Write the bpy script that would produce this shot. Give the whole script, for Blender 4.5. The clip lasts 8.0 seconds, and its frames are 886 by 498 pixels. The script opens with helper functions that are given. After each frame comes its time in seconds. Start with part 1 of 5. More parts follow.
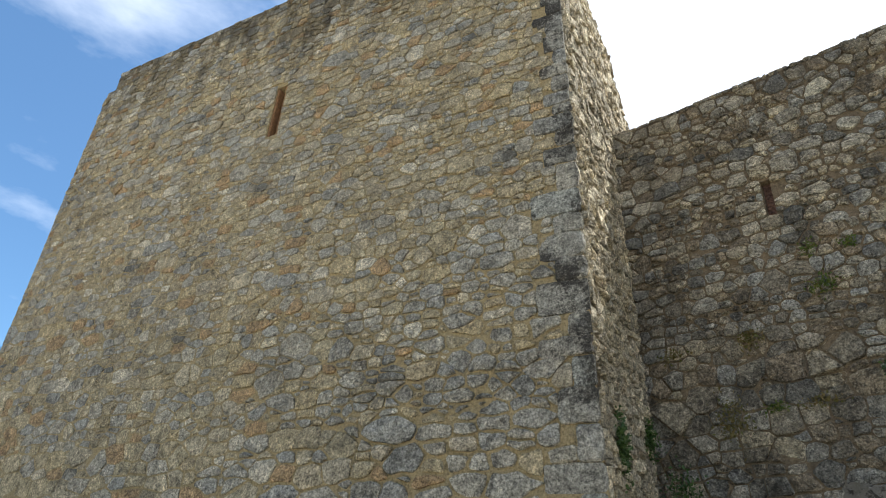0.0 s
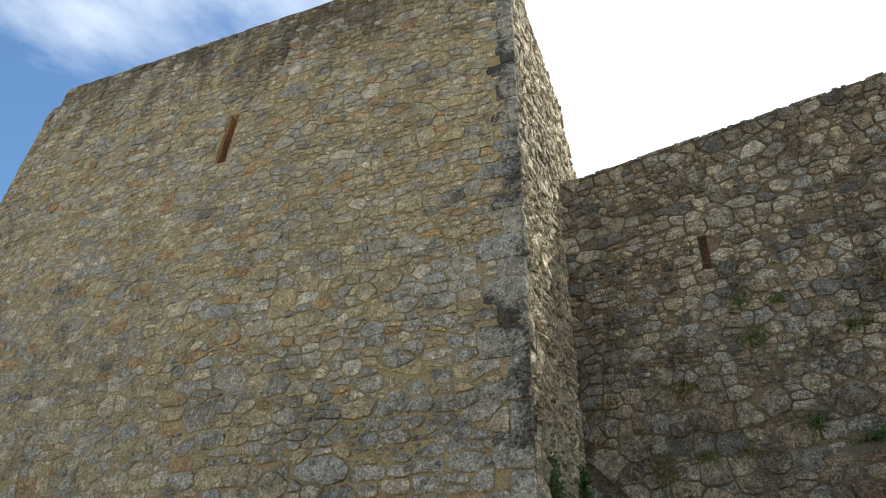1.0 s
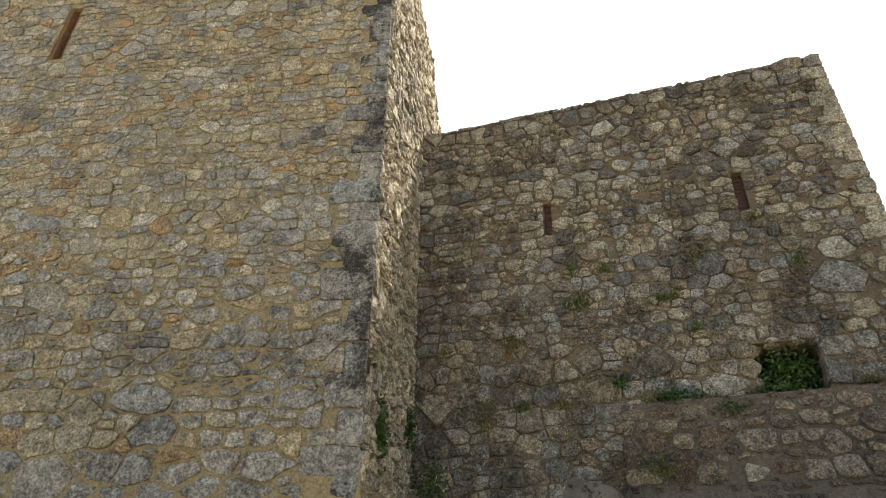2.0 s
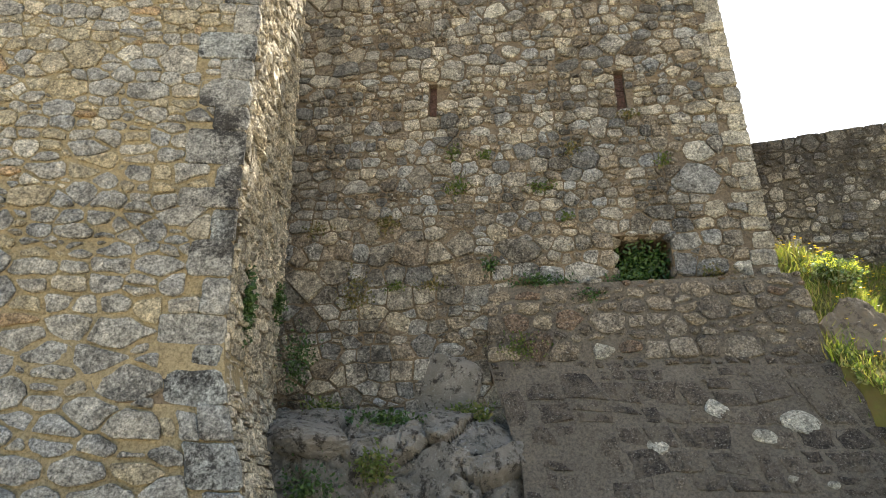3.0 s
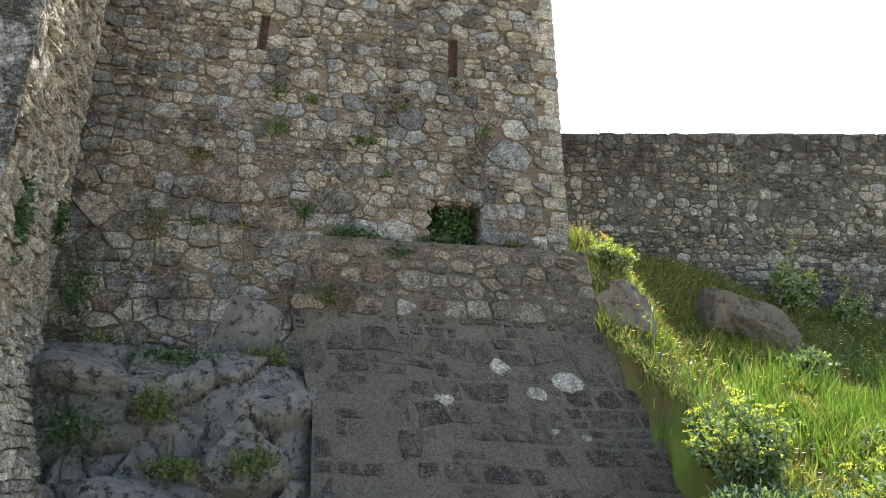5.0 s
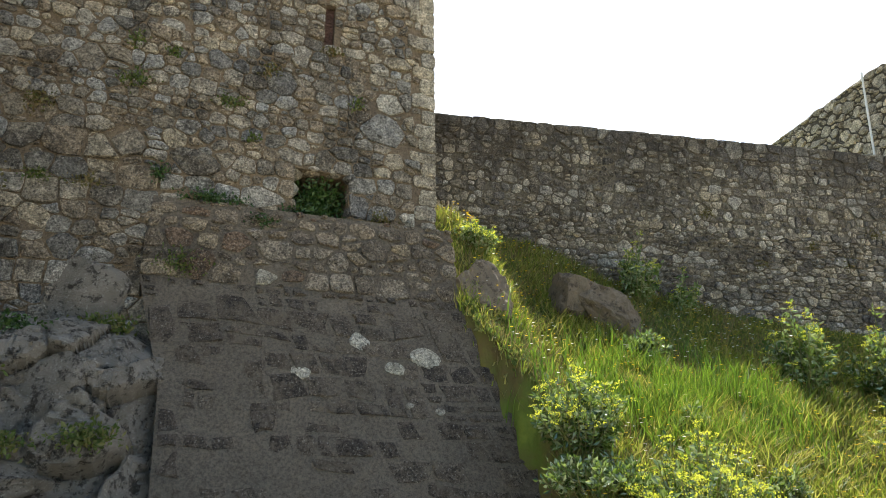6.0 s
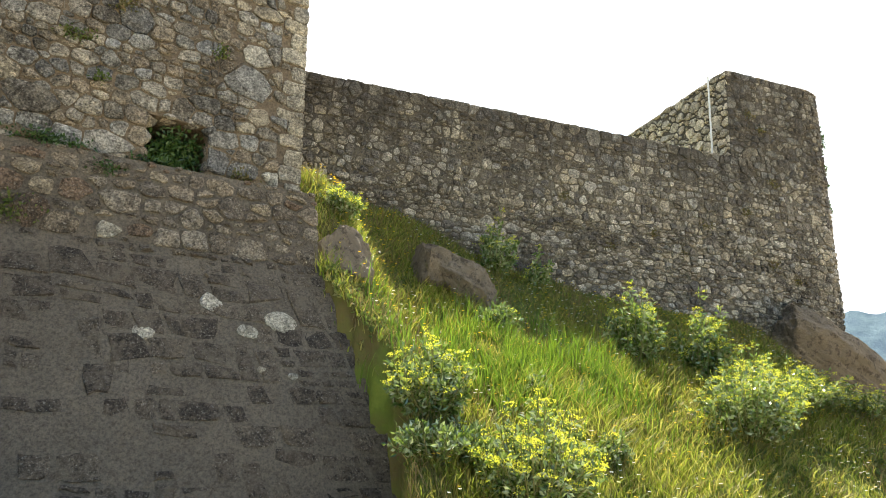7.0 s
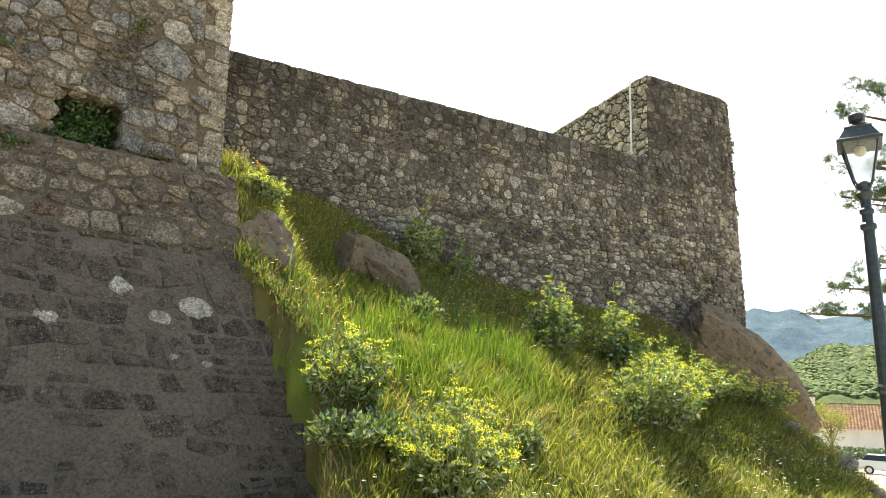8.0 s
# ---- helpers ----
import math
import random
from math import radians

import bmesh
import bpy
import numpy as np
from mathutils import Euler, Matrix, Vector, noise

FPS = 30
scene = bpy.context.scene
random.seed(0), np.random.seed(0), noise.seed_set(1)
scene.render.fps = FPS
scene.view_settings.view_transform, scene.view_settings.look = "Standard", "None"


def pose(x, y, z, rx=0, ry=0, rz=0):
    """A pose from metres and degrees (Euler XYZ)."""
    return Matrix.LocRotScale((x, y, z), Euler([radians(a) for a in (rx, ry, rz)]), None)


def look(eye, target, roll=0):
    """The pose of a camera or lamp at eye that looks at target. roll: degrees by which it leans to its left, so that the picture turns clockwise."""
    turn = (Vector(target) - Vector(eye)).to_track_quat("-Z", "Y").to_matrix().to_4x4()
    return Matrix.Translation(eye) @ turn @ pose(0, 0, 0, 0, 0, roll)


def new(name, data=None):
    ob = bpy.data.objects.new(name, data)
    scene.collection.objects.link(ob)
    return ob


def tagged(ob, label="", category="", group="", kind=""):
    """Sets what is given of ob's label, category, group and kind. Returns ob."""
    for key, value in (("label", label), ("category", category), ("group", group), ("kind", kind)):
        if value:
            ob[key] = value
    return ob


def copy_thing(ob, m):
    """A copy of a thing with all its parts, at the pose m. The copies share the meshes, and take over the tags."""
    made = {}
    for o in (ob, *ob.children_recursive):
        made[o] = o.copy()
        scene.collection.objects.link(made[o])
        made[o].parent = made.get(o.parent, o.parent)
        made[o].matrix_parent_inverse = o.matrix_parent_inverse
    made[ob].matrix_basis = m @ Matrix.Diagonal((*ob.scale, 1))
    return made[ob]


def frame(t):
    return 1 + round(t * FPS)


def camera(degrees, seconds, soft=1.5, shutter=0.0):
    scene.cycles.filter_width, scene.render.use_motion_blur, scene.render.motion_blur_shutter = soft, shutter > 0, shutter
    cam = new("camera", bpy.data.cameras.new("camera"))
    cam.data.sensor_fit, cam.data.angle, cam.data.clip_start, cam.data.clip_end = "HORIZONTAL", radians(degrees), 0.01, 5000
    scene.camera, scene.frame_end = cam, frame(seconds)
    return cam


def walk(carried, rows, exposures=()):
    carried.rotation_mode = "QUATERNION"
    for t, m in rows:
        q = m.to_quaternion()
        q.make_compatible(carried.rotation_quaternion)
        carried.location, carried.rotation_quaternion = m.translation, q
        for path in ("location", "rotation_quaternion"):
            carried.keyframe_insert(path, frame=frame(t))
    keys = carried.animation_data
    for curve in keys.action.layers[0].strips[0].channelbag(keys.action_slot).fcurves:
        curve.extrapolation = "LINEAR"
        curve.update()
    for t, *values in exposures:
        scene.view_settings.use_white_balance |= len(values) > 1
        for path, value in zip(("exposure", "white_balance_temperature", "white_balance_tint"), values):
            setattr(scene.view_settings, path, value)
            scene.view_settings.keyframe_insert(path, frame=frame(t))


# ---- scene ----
# ---------------------------------------------------------------- camera
cam = camera(67.8, 8.0, soft=0.55)
PATH = [
    (0, (1.83, -10.185, -4.026), (0.691, -8.885, -3.019), 3.8),
    (0.5, (1.84, -10.164, -4.016), (0.769, -8.853, -2.95), 4.1),
    (1, (1.881, -10.151, -4.007), (0.897, -8.812, -2.894), 4.1),
    (1.5, (1.938, -10.174, -4.027), (1.117, -8.724, -2.922), 3.3),
    (2, (1.991, -10.117, -4.05), (1.352, -8.507, -3.05), 2.8),
    (2.2, (1.947, -10.062, -4.08), (1.398, -8.376, -3.156), 2.6),
    (3.3, (1.889, -9.875, -4.14), (1.654, -8.007, -3.467), 1.4),
    (3.5, (1.894, -9.872, -4.154), (1.711, -7.992, -3.496), 1.7),
    (4, (1.879, -9.871, -4.158), (1.835, -7.975, -3.523), 2.0),
    (5.3, (1.919, -9.859, -4.305), (2.278, -7.99, -3.69), 2.4),
    (5.5, (1.967, -9.865, -4.276), (2.4, -8.009, -3.671), 2.1),
    (6, (2.008, -9.871, -4.292), (2.642, -8.062, -3.722), 2.4),
    (6.5, (2.06, -9.876, -4.291), (2.883, -8.133, -3.76), 2.8),
    (7, (2.098, -9.886, -4.312), (3.101, -8.229, -3.815), 2.7),
    (7.5, (2.127, -9.879, -4.334), (3.232, -8.283, -3.852), 2.4),
    (8, (2.122, -9.938, -4.322), (3.312, -8.403, -3.842), 2.8),
]
walk(cam, [(t, look(eye, target, roll)) for t, eye, target, roll in PATH], [(0, 1.05, 6100, 9), (0.8, 0.95, 6150, 9), (1.5, 0.85, 6450, 10), (2.2, 1.32, 6700, 12), (3.4, 1.87, 6300, 11), (4.2, 1.79, 5900, 10), (5.4, 1.57, 5750, 11), (6.1, 1.34, 6350, 10), (6.6, 1.72, 6600, 10), (7.2, 1.74, 6700, 10), (8, 1.64, 6750, 10)])

# ---------------------------------------------------------------- light
world = bpy.data.worlds.new("sky")
scene.world = world
world.use_nodes = True
SUN = Vector((0.70, 1.0, 2.12)).normalized()
wt = world.node_tree
sky = wt.nodes.new("ShaderNodeTexSky")
sky.sky_type = "NISHITA"
sky.sun_disc = False
sky.sun_elevation = math.asin(SUN.z)
sky.sun_rotation = math.atan2(SUN.x, SUN.y)
sky.air_density, sky.dust_density, sky.altitude = 1.0, 1.6, 400
sky.ozone_density = 0.4
bg = wt.nodes["Background"]
bg.inputs["Strength"].default_value = 0.089
tc = wt.nodes.new("ShaderNodeTexCoord")
stretch = wt.nodes.new("ShaderNodeMapping")
stretch.inputs["Scale"].default_value = (1.0, 1.0, 2.6)
cloud = wt.nodes.new("ShaderNodeTexNoise")
cloud.inputs["Scale"].default_value, cloud.inputs["Detail"].default_value, cloud.inputs["Roughness"].default_value = 2.1, 7, 0.55
veil = wt.nodes.new("ShaderNodeValToRGB")
veil.color_ramp.elements[0].position, veil.color_ramp.elements[1].position = 0.39, 0.70
veil.color_ramp.elements[0].color, veil.color_ramp.elements[1].color = (0, 0, 0, 1), (0.85, 0.85, 0.85, 1)
clouds = wt.nodes.new("ShaderNodeMix")
clouds.data_type = "RGBA"
clouds.inputs[7].default_value = (9.0, 9.2, 9.6, 1)
wt.links.new(tc.outputs["Generated"], stretch.inputs["Vector"])
wt.links.new(stretch.outputs[0], cloud.inputs["Vector"])
toward = wt.nodes.new("ShaderNodeVectorMath")
toward.operation = "DOT_PRODUCT"
toward.inputs[1].default_value = (0.60, 0.75, 0.25)
wt.links.new(tc.outputs["Generated"], toward.inputs[0])
bank = wt.nodes.new("ShaderNodeMath")
bank.operation = "MULTIPLY_ADD"
bank.inputs[1].default_value, bank.inputs[2].default_value = 0.30, -0.02
wt.links.new(toward.outputs["Value"], bank.inputs[0])
both = wt.nodes.new("ShaderNodeMath")
both.operation = "ADD"
wt.links.new(cloud.outputs["Fac"], both.inputs[0])
wt.links.new(bank.outputs[0], both.inputs[1])
wt.links.new(both.outputs[0], veil.inputs[0])
wt.links.new(veil.outputs[0], clouds.inputs[0])
tint = wt.nodes.new("ShaderNodeMix")
tint.data_type, tint.blend_type = "RGBA", "MULTIPLY"
tint.inputs[0].default_value = 1.0
tint.inputs[7].default_value = (0.84, 1.10, 1.20, 1)
wt.links.new(sky.outputs[0], tint.inputs[6])
wt.links.new(tint.outputs[2], clouds.inputs[6])
wt.links.new(clouds.outputs[2], bg.inputs["Color"])
sun = new("sun", bpy.data.lights.new("sun", "SUN"))
sun.data.energy, sun.data.angle, sun.data.color = 5.0, radians(0.5), (1.0, 0.93, 0.80)
sun.matrix_world = look(SUN * 60, (0, 0, 0))


# ---------------------------------------------------------------- materials
def lin(r, g, b):
    return tuple(((c / 255) / 12.92 if c < 10 else ((c / 255 + 0.055) / 1.055) ** 2.4) for c in (r, g, b)) + (1.0,)


class Mat:
    """A small helper for node materials in object-independent world coordinates."""

    def __init__(self, name, rough=0.9):
        self.m = bpy.data.materials.new(name)
        self.m.use_nodes = True
        self.t = self.m.node_tree
        self.b = self.t.nodes["Principled BSDF"]
        self.b.inputs["Roughness"].default_value = rough
        self.b.inputs["Specular IOR Level"].default_value = 0.25
        self.geo = self.t.nodes.new("ShaderNodeNewGeometry")
        self.pos = self.geo.outputs["Position"]

    def put(self, a, sock):
        if isinstance(a, (int, float)):
            sock.default_value = a
        elif isinstance(a, tuple):
            sock.default_value = a
        else:
            self.t.links.new(a, sock)

    def noise(self, scale, detail=4, rough=0.6, off=0.0, stretch=None):
        vec = self.pos
        if stretch or off:
            mp = self.t.nodes.new("ShaderNodeMapping")
            self.t.links.new(vec, mp.inputs["Vector"])
            mp.inputs["Location"].default_value = (off, off * 0.7, off * 1.3)
            mp.inputs["Scale"].default_value = stretch or (1, 1, 1)
            vec = mp.outputs[0]
        n = self.t.nodes.new("ShaderNodeTexNoise")
        self.t.links.new(vec, n.inputs["Vector"])
        n.inputs["Scale"].default_value, n.inputs["Detail"].default_value, n.inputs["Roughness"].default_value = scale, detail, rough
        return n.outputs["Fac"]

    def ramp(self, fac, *stops):
        r = self.t.nodes.new("ShaderNodeValToRGB")
        self.put(fac, r.inputs[0])
        e = r.color_ramp.elements
        while len(e) < len(stops):
            e.new(0.5)
        for el, (p, c) in zip(e, stops):
            el.position = p
            el.color = c if isinstance(c, tuple) else (c, c, c, 1)
        return r.outputs[0]

    def mix(self, fac, a, b, how="MIX"):
        n = self.t.nodes.new("ShaderNodeMix")
        n.data_type, n.blend_type = "RGBA", how
        self.put(fac, n.inputs[0])
        self.put(a, n.inputs[6])
        self.put(b, n.inputs[7])
        return n.outputs[2]

    def math(self, op, a, b=0.5):
        n = self.t.nodes.new("ShaderNodeMath")
        n.operation = op
        self.put(a, n.inputs[0])
        self.put(b, n.inputs[1])
        return n.outputs[0]

    def random(self, source):
        if source == "object":
            return self.t.nodes.new("ShaderNodeObjectInfo").outputs["Random"]
        return self.geo.outputs["Random Per Island"]

    def streaks(self, c, z0, z1, dark, amount):
        """Rain-washed dark streaks that start at a wall's top and fade out downwards, uneven in length."""
        sep = self.t.nodes.new("ShaderNodeSeparateXYZ")
        self.put(self.pos, sep.inputs[0])
        high = self.t.nodes.new("ShaderNodeMapRange")
        self.put(sep.outputs["Z"], high.inputs[0])
        high.inputs[1].default_value, high.inputs[2].default_value = z0, z1
        n = self.noise(1.0, 7, 0.7, 12.0, (1.6, 1.6, 0.35))
        wet = self.ramp(self.math("ADD", n, self.math("MULTIPLY", high.outputs[0], 0.30)), (0.60, 0.0), (0.80, amount))
        return self.mix(wet, c, dark)

    def colour(self, c):
        self.put(c, self.b.inputs["Base Color"])
        return self

    def bump(self, height, dist=0.02, strength=0.6):
        n = self.t.nodes.new("ShaderNodeBump")
        n.inputs["Strength"].default_value, n.inputs["Distance"].default_value = strength, dist
        self.put(height, n.inputs["Height"])
        self.t.links.new(n.outputs[0], self.b.inputs["Normal"])
        return self


def mortar_material(name, a, b, dark, amount=0.5, wash=None):
    m = Mat(name, 0.95)
    c = m.ramp(m.noise(1.1, 5, 0.65), (0.3, a), (0.7, b))
    c = m.mix(m.ramp(m.noise(0.45, 6, 0.7, 7.0), (0.5, 0.0), (0.72, amount)), c, dark)
    c = m.mix(0.7, c, m.ramp(m.noise(26, 6, 0.8, 8.0), (0.36, 0.36), (0.5, 1.0), (0.64, 1.55)), "MULTIPLY")
    if wash:
        c = m.streaks(c, *wash)
    return m.colour(c).bump(m.noise(18, 9, 0.8), 0.07, 1.0).m


mortar_a = mortar_material("ochre_mortar", lin(174, 155, 117), lin(156, 140, 107), lin(116, 104, 84), 0.4, (6.2, 9.4, lin(66, 60, 50), 0.75))
mortar_b = mortar_material("brown_mortar", lin(138, 121, 98), lin(117, 103, 84), lin(84, 77, 68), 0.6, (3.6, 5.1, lin(66, 58, 49), 0.45))
mortar_c = mortar_material("grey_mortar", lin(122, 112, 94), lin(100, 93, 80), lin(66, 61, 53), 0.7, (1.2, 3.1, lin(60, 54, 46), 0.6))


def ground_material():
    m = Mat("grassy_soil", 0.95)
    c = m.ramp(m.noise(1.2, 5), (0.35, lin(98, 84, 48)), (0.6, lin(92, 104, 38)), (0.75, lin(120, 128, 50)))
    sep = m.t.nodes.new("ShaderNodeSeparateXYZ")
    m.put(m.pos, sep.inputs[0])
    # Pale low ground, added to bounce warm sunlight onto the shaded walls.
    bounce_gravel = m.ramp(m.noise(14, 6, 0.7, 3.0), (0.3, lin(158, 148, 128)), (0.7, lin(196, 186, 164)))
    level = m.math("ADD", sep.outputs["Z"], m.math("MULTIPLY", m.noise(2.0, 4, 0.6, 5.0), 0.3))
    c = m.mix(m.math("LESS_THAN", level, -5.58), c, bounce_gravel)
    return m.colour(c).bump(m.noise(9, 6, 0.7), 0.06).m


soil = ground_material()


# ---------------------------------------------------------------- building helpers
def mesh_object(name, bm, material, parent=None, label="", smooth=False):
    me = bpy.data.meshes.new(name)
    if isinstance(bm, bmesh.types.BMesh):
        bm.to_mesh(me)
        bm.free()
    else:
        me.from_pydata(bm[0], [], bm[1])
        me.update()
    for mm in material if isinstance(material, (list, tuple)) else [material]:
        me.materials.append(mm)
    if smooth:
        me.polygons.foreach_set("use_smooth", [True] * len(me.polygons))
    ob = new(name, me)
    if parent:
        ob.parent = parent
    if label:
        ob["label"] = label
    return ob


part = mesh_object


class Face:
    """A wall's face: origin p at z 0, u along it (left to right seen from outside), n outward.
    batter: how far it leans in per metre up from zr; shear: how far its right edge draws in per metre up from zr, over the last `span` metres before s_edge;
    foot: a flare (z below which it starts, metres out per metre down)."""

    def __init__(self, p, u, batter=0.0, zr=0.0, shear=0.0, s_edge=0.0, span=4.0, foot=(-99, 0, 0)):
        self.p, self.u = Vector((p[0], p[1], 0)), Vector((u[0], u[1], 0)).normalized()
        self.n = Vector((self.u.y, -self.u.x, 0))
        self.batter, self.zr, self.shear, self.s_edge, self.span, self.foot = batter, zr, shear, s_edge, span, foot

    def at(self, s, z, out=0.0):
        flare = max(0.0, self.foot[0] - z)
        near = min(1.0, max(0.0, 1 - (self.s_edge - s) / self.span)) if self.span > 0 else min(1.0, max(0.0, 1 - (s - self.s_edge) / -self.span))
        s = s + (self.shear * (self.zr - z) + self.foot[2] * flare) * near
        return self.p + self.u * s + self.n * (out + self.batter * (self.zr - z) + self.foot[1] * flare) + Vector((0, 0, z))


class Talus:
    """The sloping stone skirt: s is metres from its left end (0 to 4.2) and z the height."""
    Z = (-6.6, -5.25, -3.7, -2.2, -1.0)
    L = ((1.80, -2.10), (1.65, -1.50), (1.50, -0.80), (1.00, -0.12), (1.00, -0.03))
    R = ((7.15, -2.55), (6.66, -1.95), (6.08, -1.25), (5.56, -0.58), (5.44, -0.38))

    def edge(self, rows, z):
        return Vector([float(np.interp(z, self.Z, [r[k] for r in rows])) for k in (0, 1)] + [z])

    def at(self, s, z, out=0.0):
        a, b = self.edge(self.L, z), self.edge(self.R, z)
        k = s / 4.2
        steep = min(1.0, max(0.0, (-1.7 - z) / 1.0))
        return a.lerp(b, k) + Vector((0.12 * steep, -0.98 + 0.15 * steep, 0.5 * steep)) * out


def wall_mesh(face, s0, s1, z0, z1, openings, thick):
    """A wall with real openings: front, back, reveals and rims."""
    ss = sorted({s0, s1, *(o[0] for o in openings), *(o[1] for o in openings)})
    zs = sorted({z0, z1, *(o[2] for o in openings), *(o[3] for o in openings)})
    ss = sorted(set(ss) | set(np.linspace(s0, s1, 12).round(3)))
    zs = sorted(set(zs) | set(np.linspace(z0, z1, 24).round(3)))
    bm = bmesh.new()
    cache = {}

    def v(s, z, d):
        key = (round(s, 4), round(z, 4), d)
        if key not in cache:
            cache[key] = bm.verts.new(face.at(s, z, -d))
        return cache[key]

    def solid(i, j):
        if i < 0 or j < 0 or i >= len(ss) - 1 or j >= len(zs) - 1:
            return False
        cs, cz = (ss[i] + ss[i + 1]) / 2, (zs[j] + zs[j + 1]) / 2
        return not any(o[0] < cs < o[1] and o[2] < cz < o[3] for o in openings)

    for i in range(len(ss) - 1):
        for j in range(len(zs) - 1):
            if not solid(i, j):
                continue
            a, b, c, d = ss[i], ss[i + 1], zs[j], zs[j + 1]
            bm.faces.new((v(a, c, 0), v(b, c, 0), v(b, d, 0), v(a, d, 0)))
            bm.faces.new((v(a, d, thick), v(b, d, thick), v(b, c, thick), v(a, c, thick)))
            if not solid(i - 1, j):
                bm.faces.new((v(a, c, thick), v(a, c, 0), v(a, d, 0), v(a, d, thick)))
            if not solid(i + 1, j):
                bm.faces.new((v(b, c, 0), v(b, c, thick), v(b, d, thick), v(b, d, 0)))
            if not solid(i, j - 1):
                bm.faces.new((v(a, c, 0), v(a, c, thick), v(b, c, thick), v(b, c, 0)))
            if not solid(i, j + 1):
                bm.faces.new((v(a, d, 0), v(b, d, 0), v(b, d, thick), v(a, d, thick)))
    return bm


# ---------------------------------------------------------------- the plan
A_FRONT = Face((-1.74, -3.0), (0.978, 0.208), shear=0.034, zr=-3.0, s_edge=0.0, span=4.0, foot=(-2.8, 0.16, 0.32))
A_SIDE = Face((-1.74, -3.0), (-0.208, 0.978), batter=0.034, zr=-3.0, foot=(-2.8, 0.32, -0.16), s_edge=0.0, span=-2.5)
B_FRONT = Face((0, 0), (1, 0), shear=0.057, zr=-0.9, s_edge=5.32, span=5.0)
B_SIDE = Face((5.32, 0), (0.02, 1), batter=0.057, zr=-0.9)
C_FRONT = Face((6.0, 3.5), (0.974, -0.225))
A_SLIT = (-6.86, -6.56, 4.9, 6.32)
B_SLITS = ((-0.07, 0.08, 2.14, 2.88), (3.29, 3.46, 2.10, 2.89))
B_HOLE = (2.96, 3.84, -0.96, -0.19)
A_TOP, B_TOP, C_TOP, D_TOP = 9.42, 5.08, 3.17, 5.9
A_LEFT = -13.65


def base_of_c(s):
    return float(np.interp(s, (-4, 0, 1.49, 3.06, 4.46, 5.95, 7.54, 9.24, 11.9, 13.0, 13.9, 16.2, 22), (0.9, 0.7, 0.38, 0.02, -0.56, -0.89, -1.25, -1.41, -1.50, -1.95, -2.65, -3.75, -4.8)))


def bank_edge(y):
    """Where the bank begins beside and before the skirt."""
    return float(np.interp(y, (-6.0, -4.5, -1.95, -1.25, -0.58, -0.38), (4.6, 5.25, 6.66, 6.08, 5.56, 5.44)))


def ground_height(x, y):
    s = (x - 6.0) * 0.974 + (y - 3.5) * -0.225
    d = max((x - 6.0) * -0.225 + (y - 3.5) * -0.974, -1.0)
    near_slope = float(np.interp(s, (2.7, 4.4, 7.0), (0.96, 0.81, 0.68)))
    even = base_of_c(s) - near_slope * min(d, 2.5) - 0.67 * max(0.0, d - 2.5)
    steep = float(np.interp(d, (-1, 0, 2.6, 3.8, 6.4, 9), (0.8, 0.55, -0.25, -1.9, -4.9, -6.5)))
    k = min(1.0, max(0.0, (s - 0.4) / 1.8))
    k = k * k * (3 - 2 * k)
    z = steep + (even - steep) * k
    z += 0.12 * noise.noise((x * 0.6, y * 0.6, 3.1)) + 0.06 * noise.noise((x * 1.9, y * 1.9, 8.1))
    low = -5.85 + 0.05 * noise.noise((x * 0.3, y * 0.3, 1.7))
    if x > 15:
        low -= 0.035 * min(x - 15, 40)
    if y < 1.5:
        z += (low - 0.3 - z) * min(1.0, max(0.0, (bank_edge(y) - 0.10 - x) / 0.16))
    h = max(z, low)
    if s > 14.4:
        h = h + (low - h) * min(1, (s - 14.4) / 2.2)
    return h


# ---------------------------------------------------------------- ground
def build_ground():
    xs = np.concatenate(([-3000, -800, -200, -60], np.arange(-20, 0, 2.0), np.arange(0, 4.6, 0.35), np.arange(4.6, 8, 0.13), np.arange(8, 26, 0.35), np.arange(26, 60, 4), [80, 120, 200, 800, 3000, 6000]))
    ys = np.concatenate(([-3000, -800, -200, -60], np.arange(-24, -10, 2.0), np.arange(-10, 6, 0.25), np.arange(6, 60, 6), [80, 120, 200, 800, 3000, 6000]))
    vs, fs = [], []
    for y in ys:
        for x in xs:
            vs.append((x, y, ground_height(x, y) if abs(x) < 60 and abs(y) < 40 else -7.4))
    w = len(xs)
    for j in range(len(ys) - 1):
        for i in range(w - 1):
            fs.append((j * w + i, j * w + i + 1, (j + 1) * w + i + 1, (j + 1) * w + i))
    return tagged(mesh_object("ground", (vs, fs), soil, smooth=True), "grassy earth bank rising to the foot of the walls", "ground", kind="structure")


build_ground()

# ---------------------------------------------------------------- stonework
def clip(poly, px, pz, nx, nz):
    """Keeps the part of a polygon where (point - p) . n <= 0."""
    out = []
    d = [(x - px) * nx + (z - pz) * nz for x, z in poly]
    for i in range(len(poly)):
        j = (i + 1) % len(poly)
        if d[i] <= 0:
            out.append(poly[i])
        if d[i] * d[j] < 0:
            k = d[i] / (d[i] - d[j])
            out.append((poly[i][0] + k * (poly[j][0] - poly[i][0]), poly[i][1] + k * (poly[j][1] - poly[i][1])))
    return out


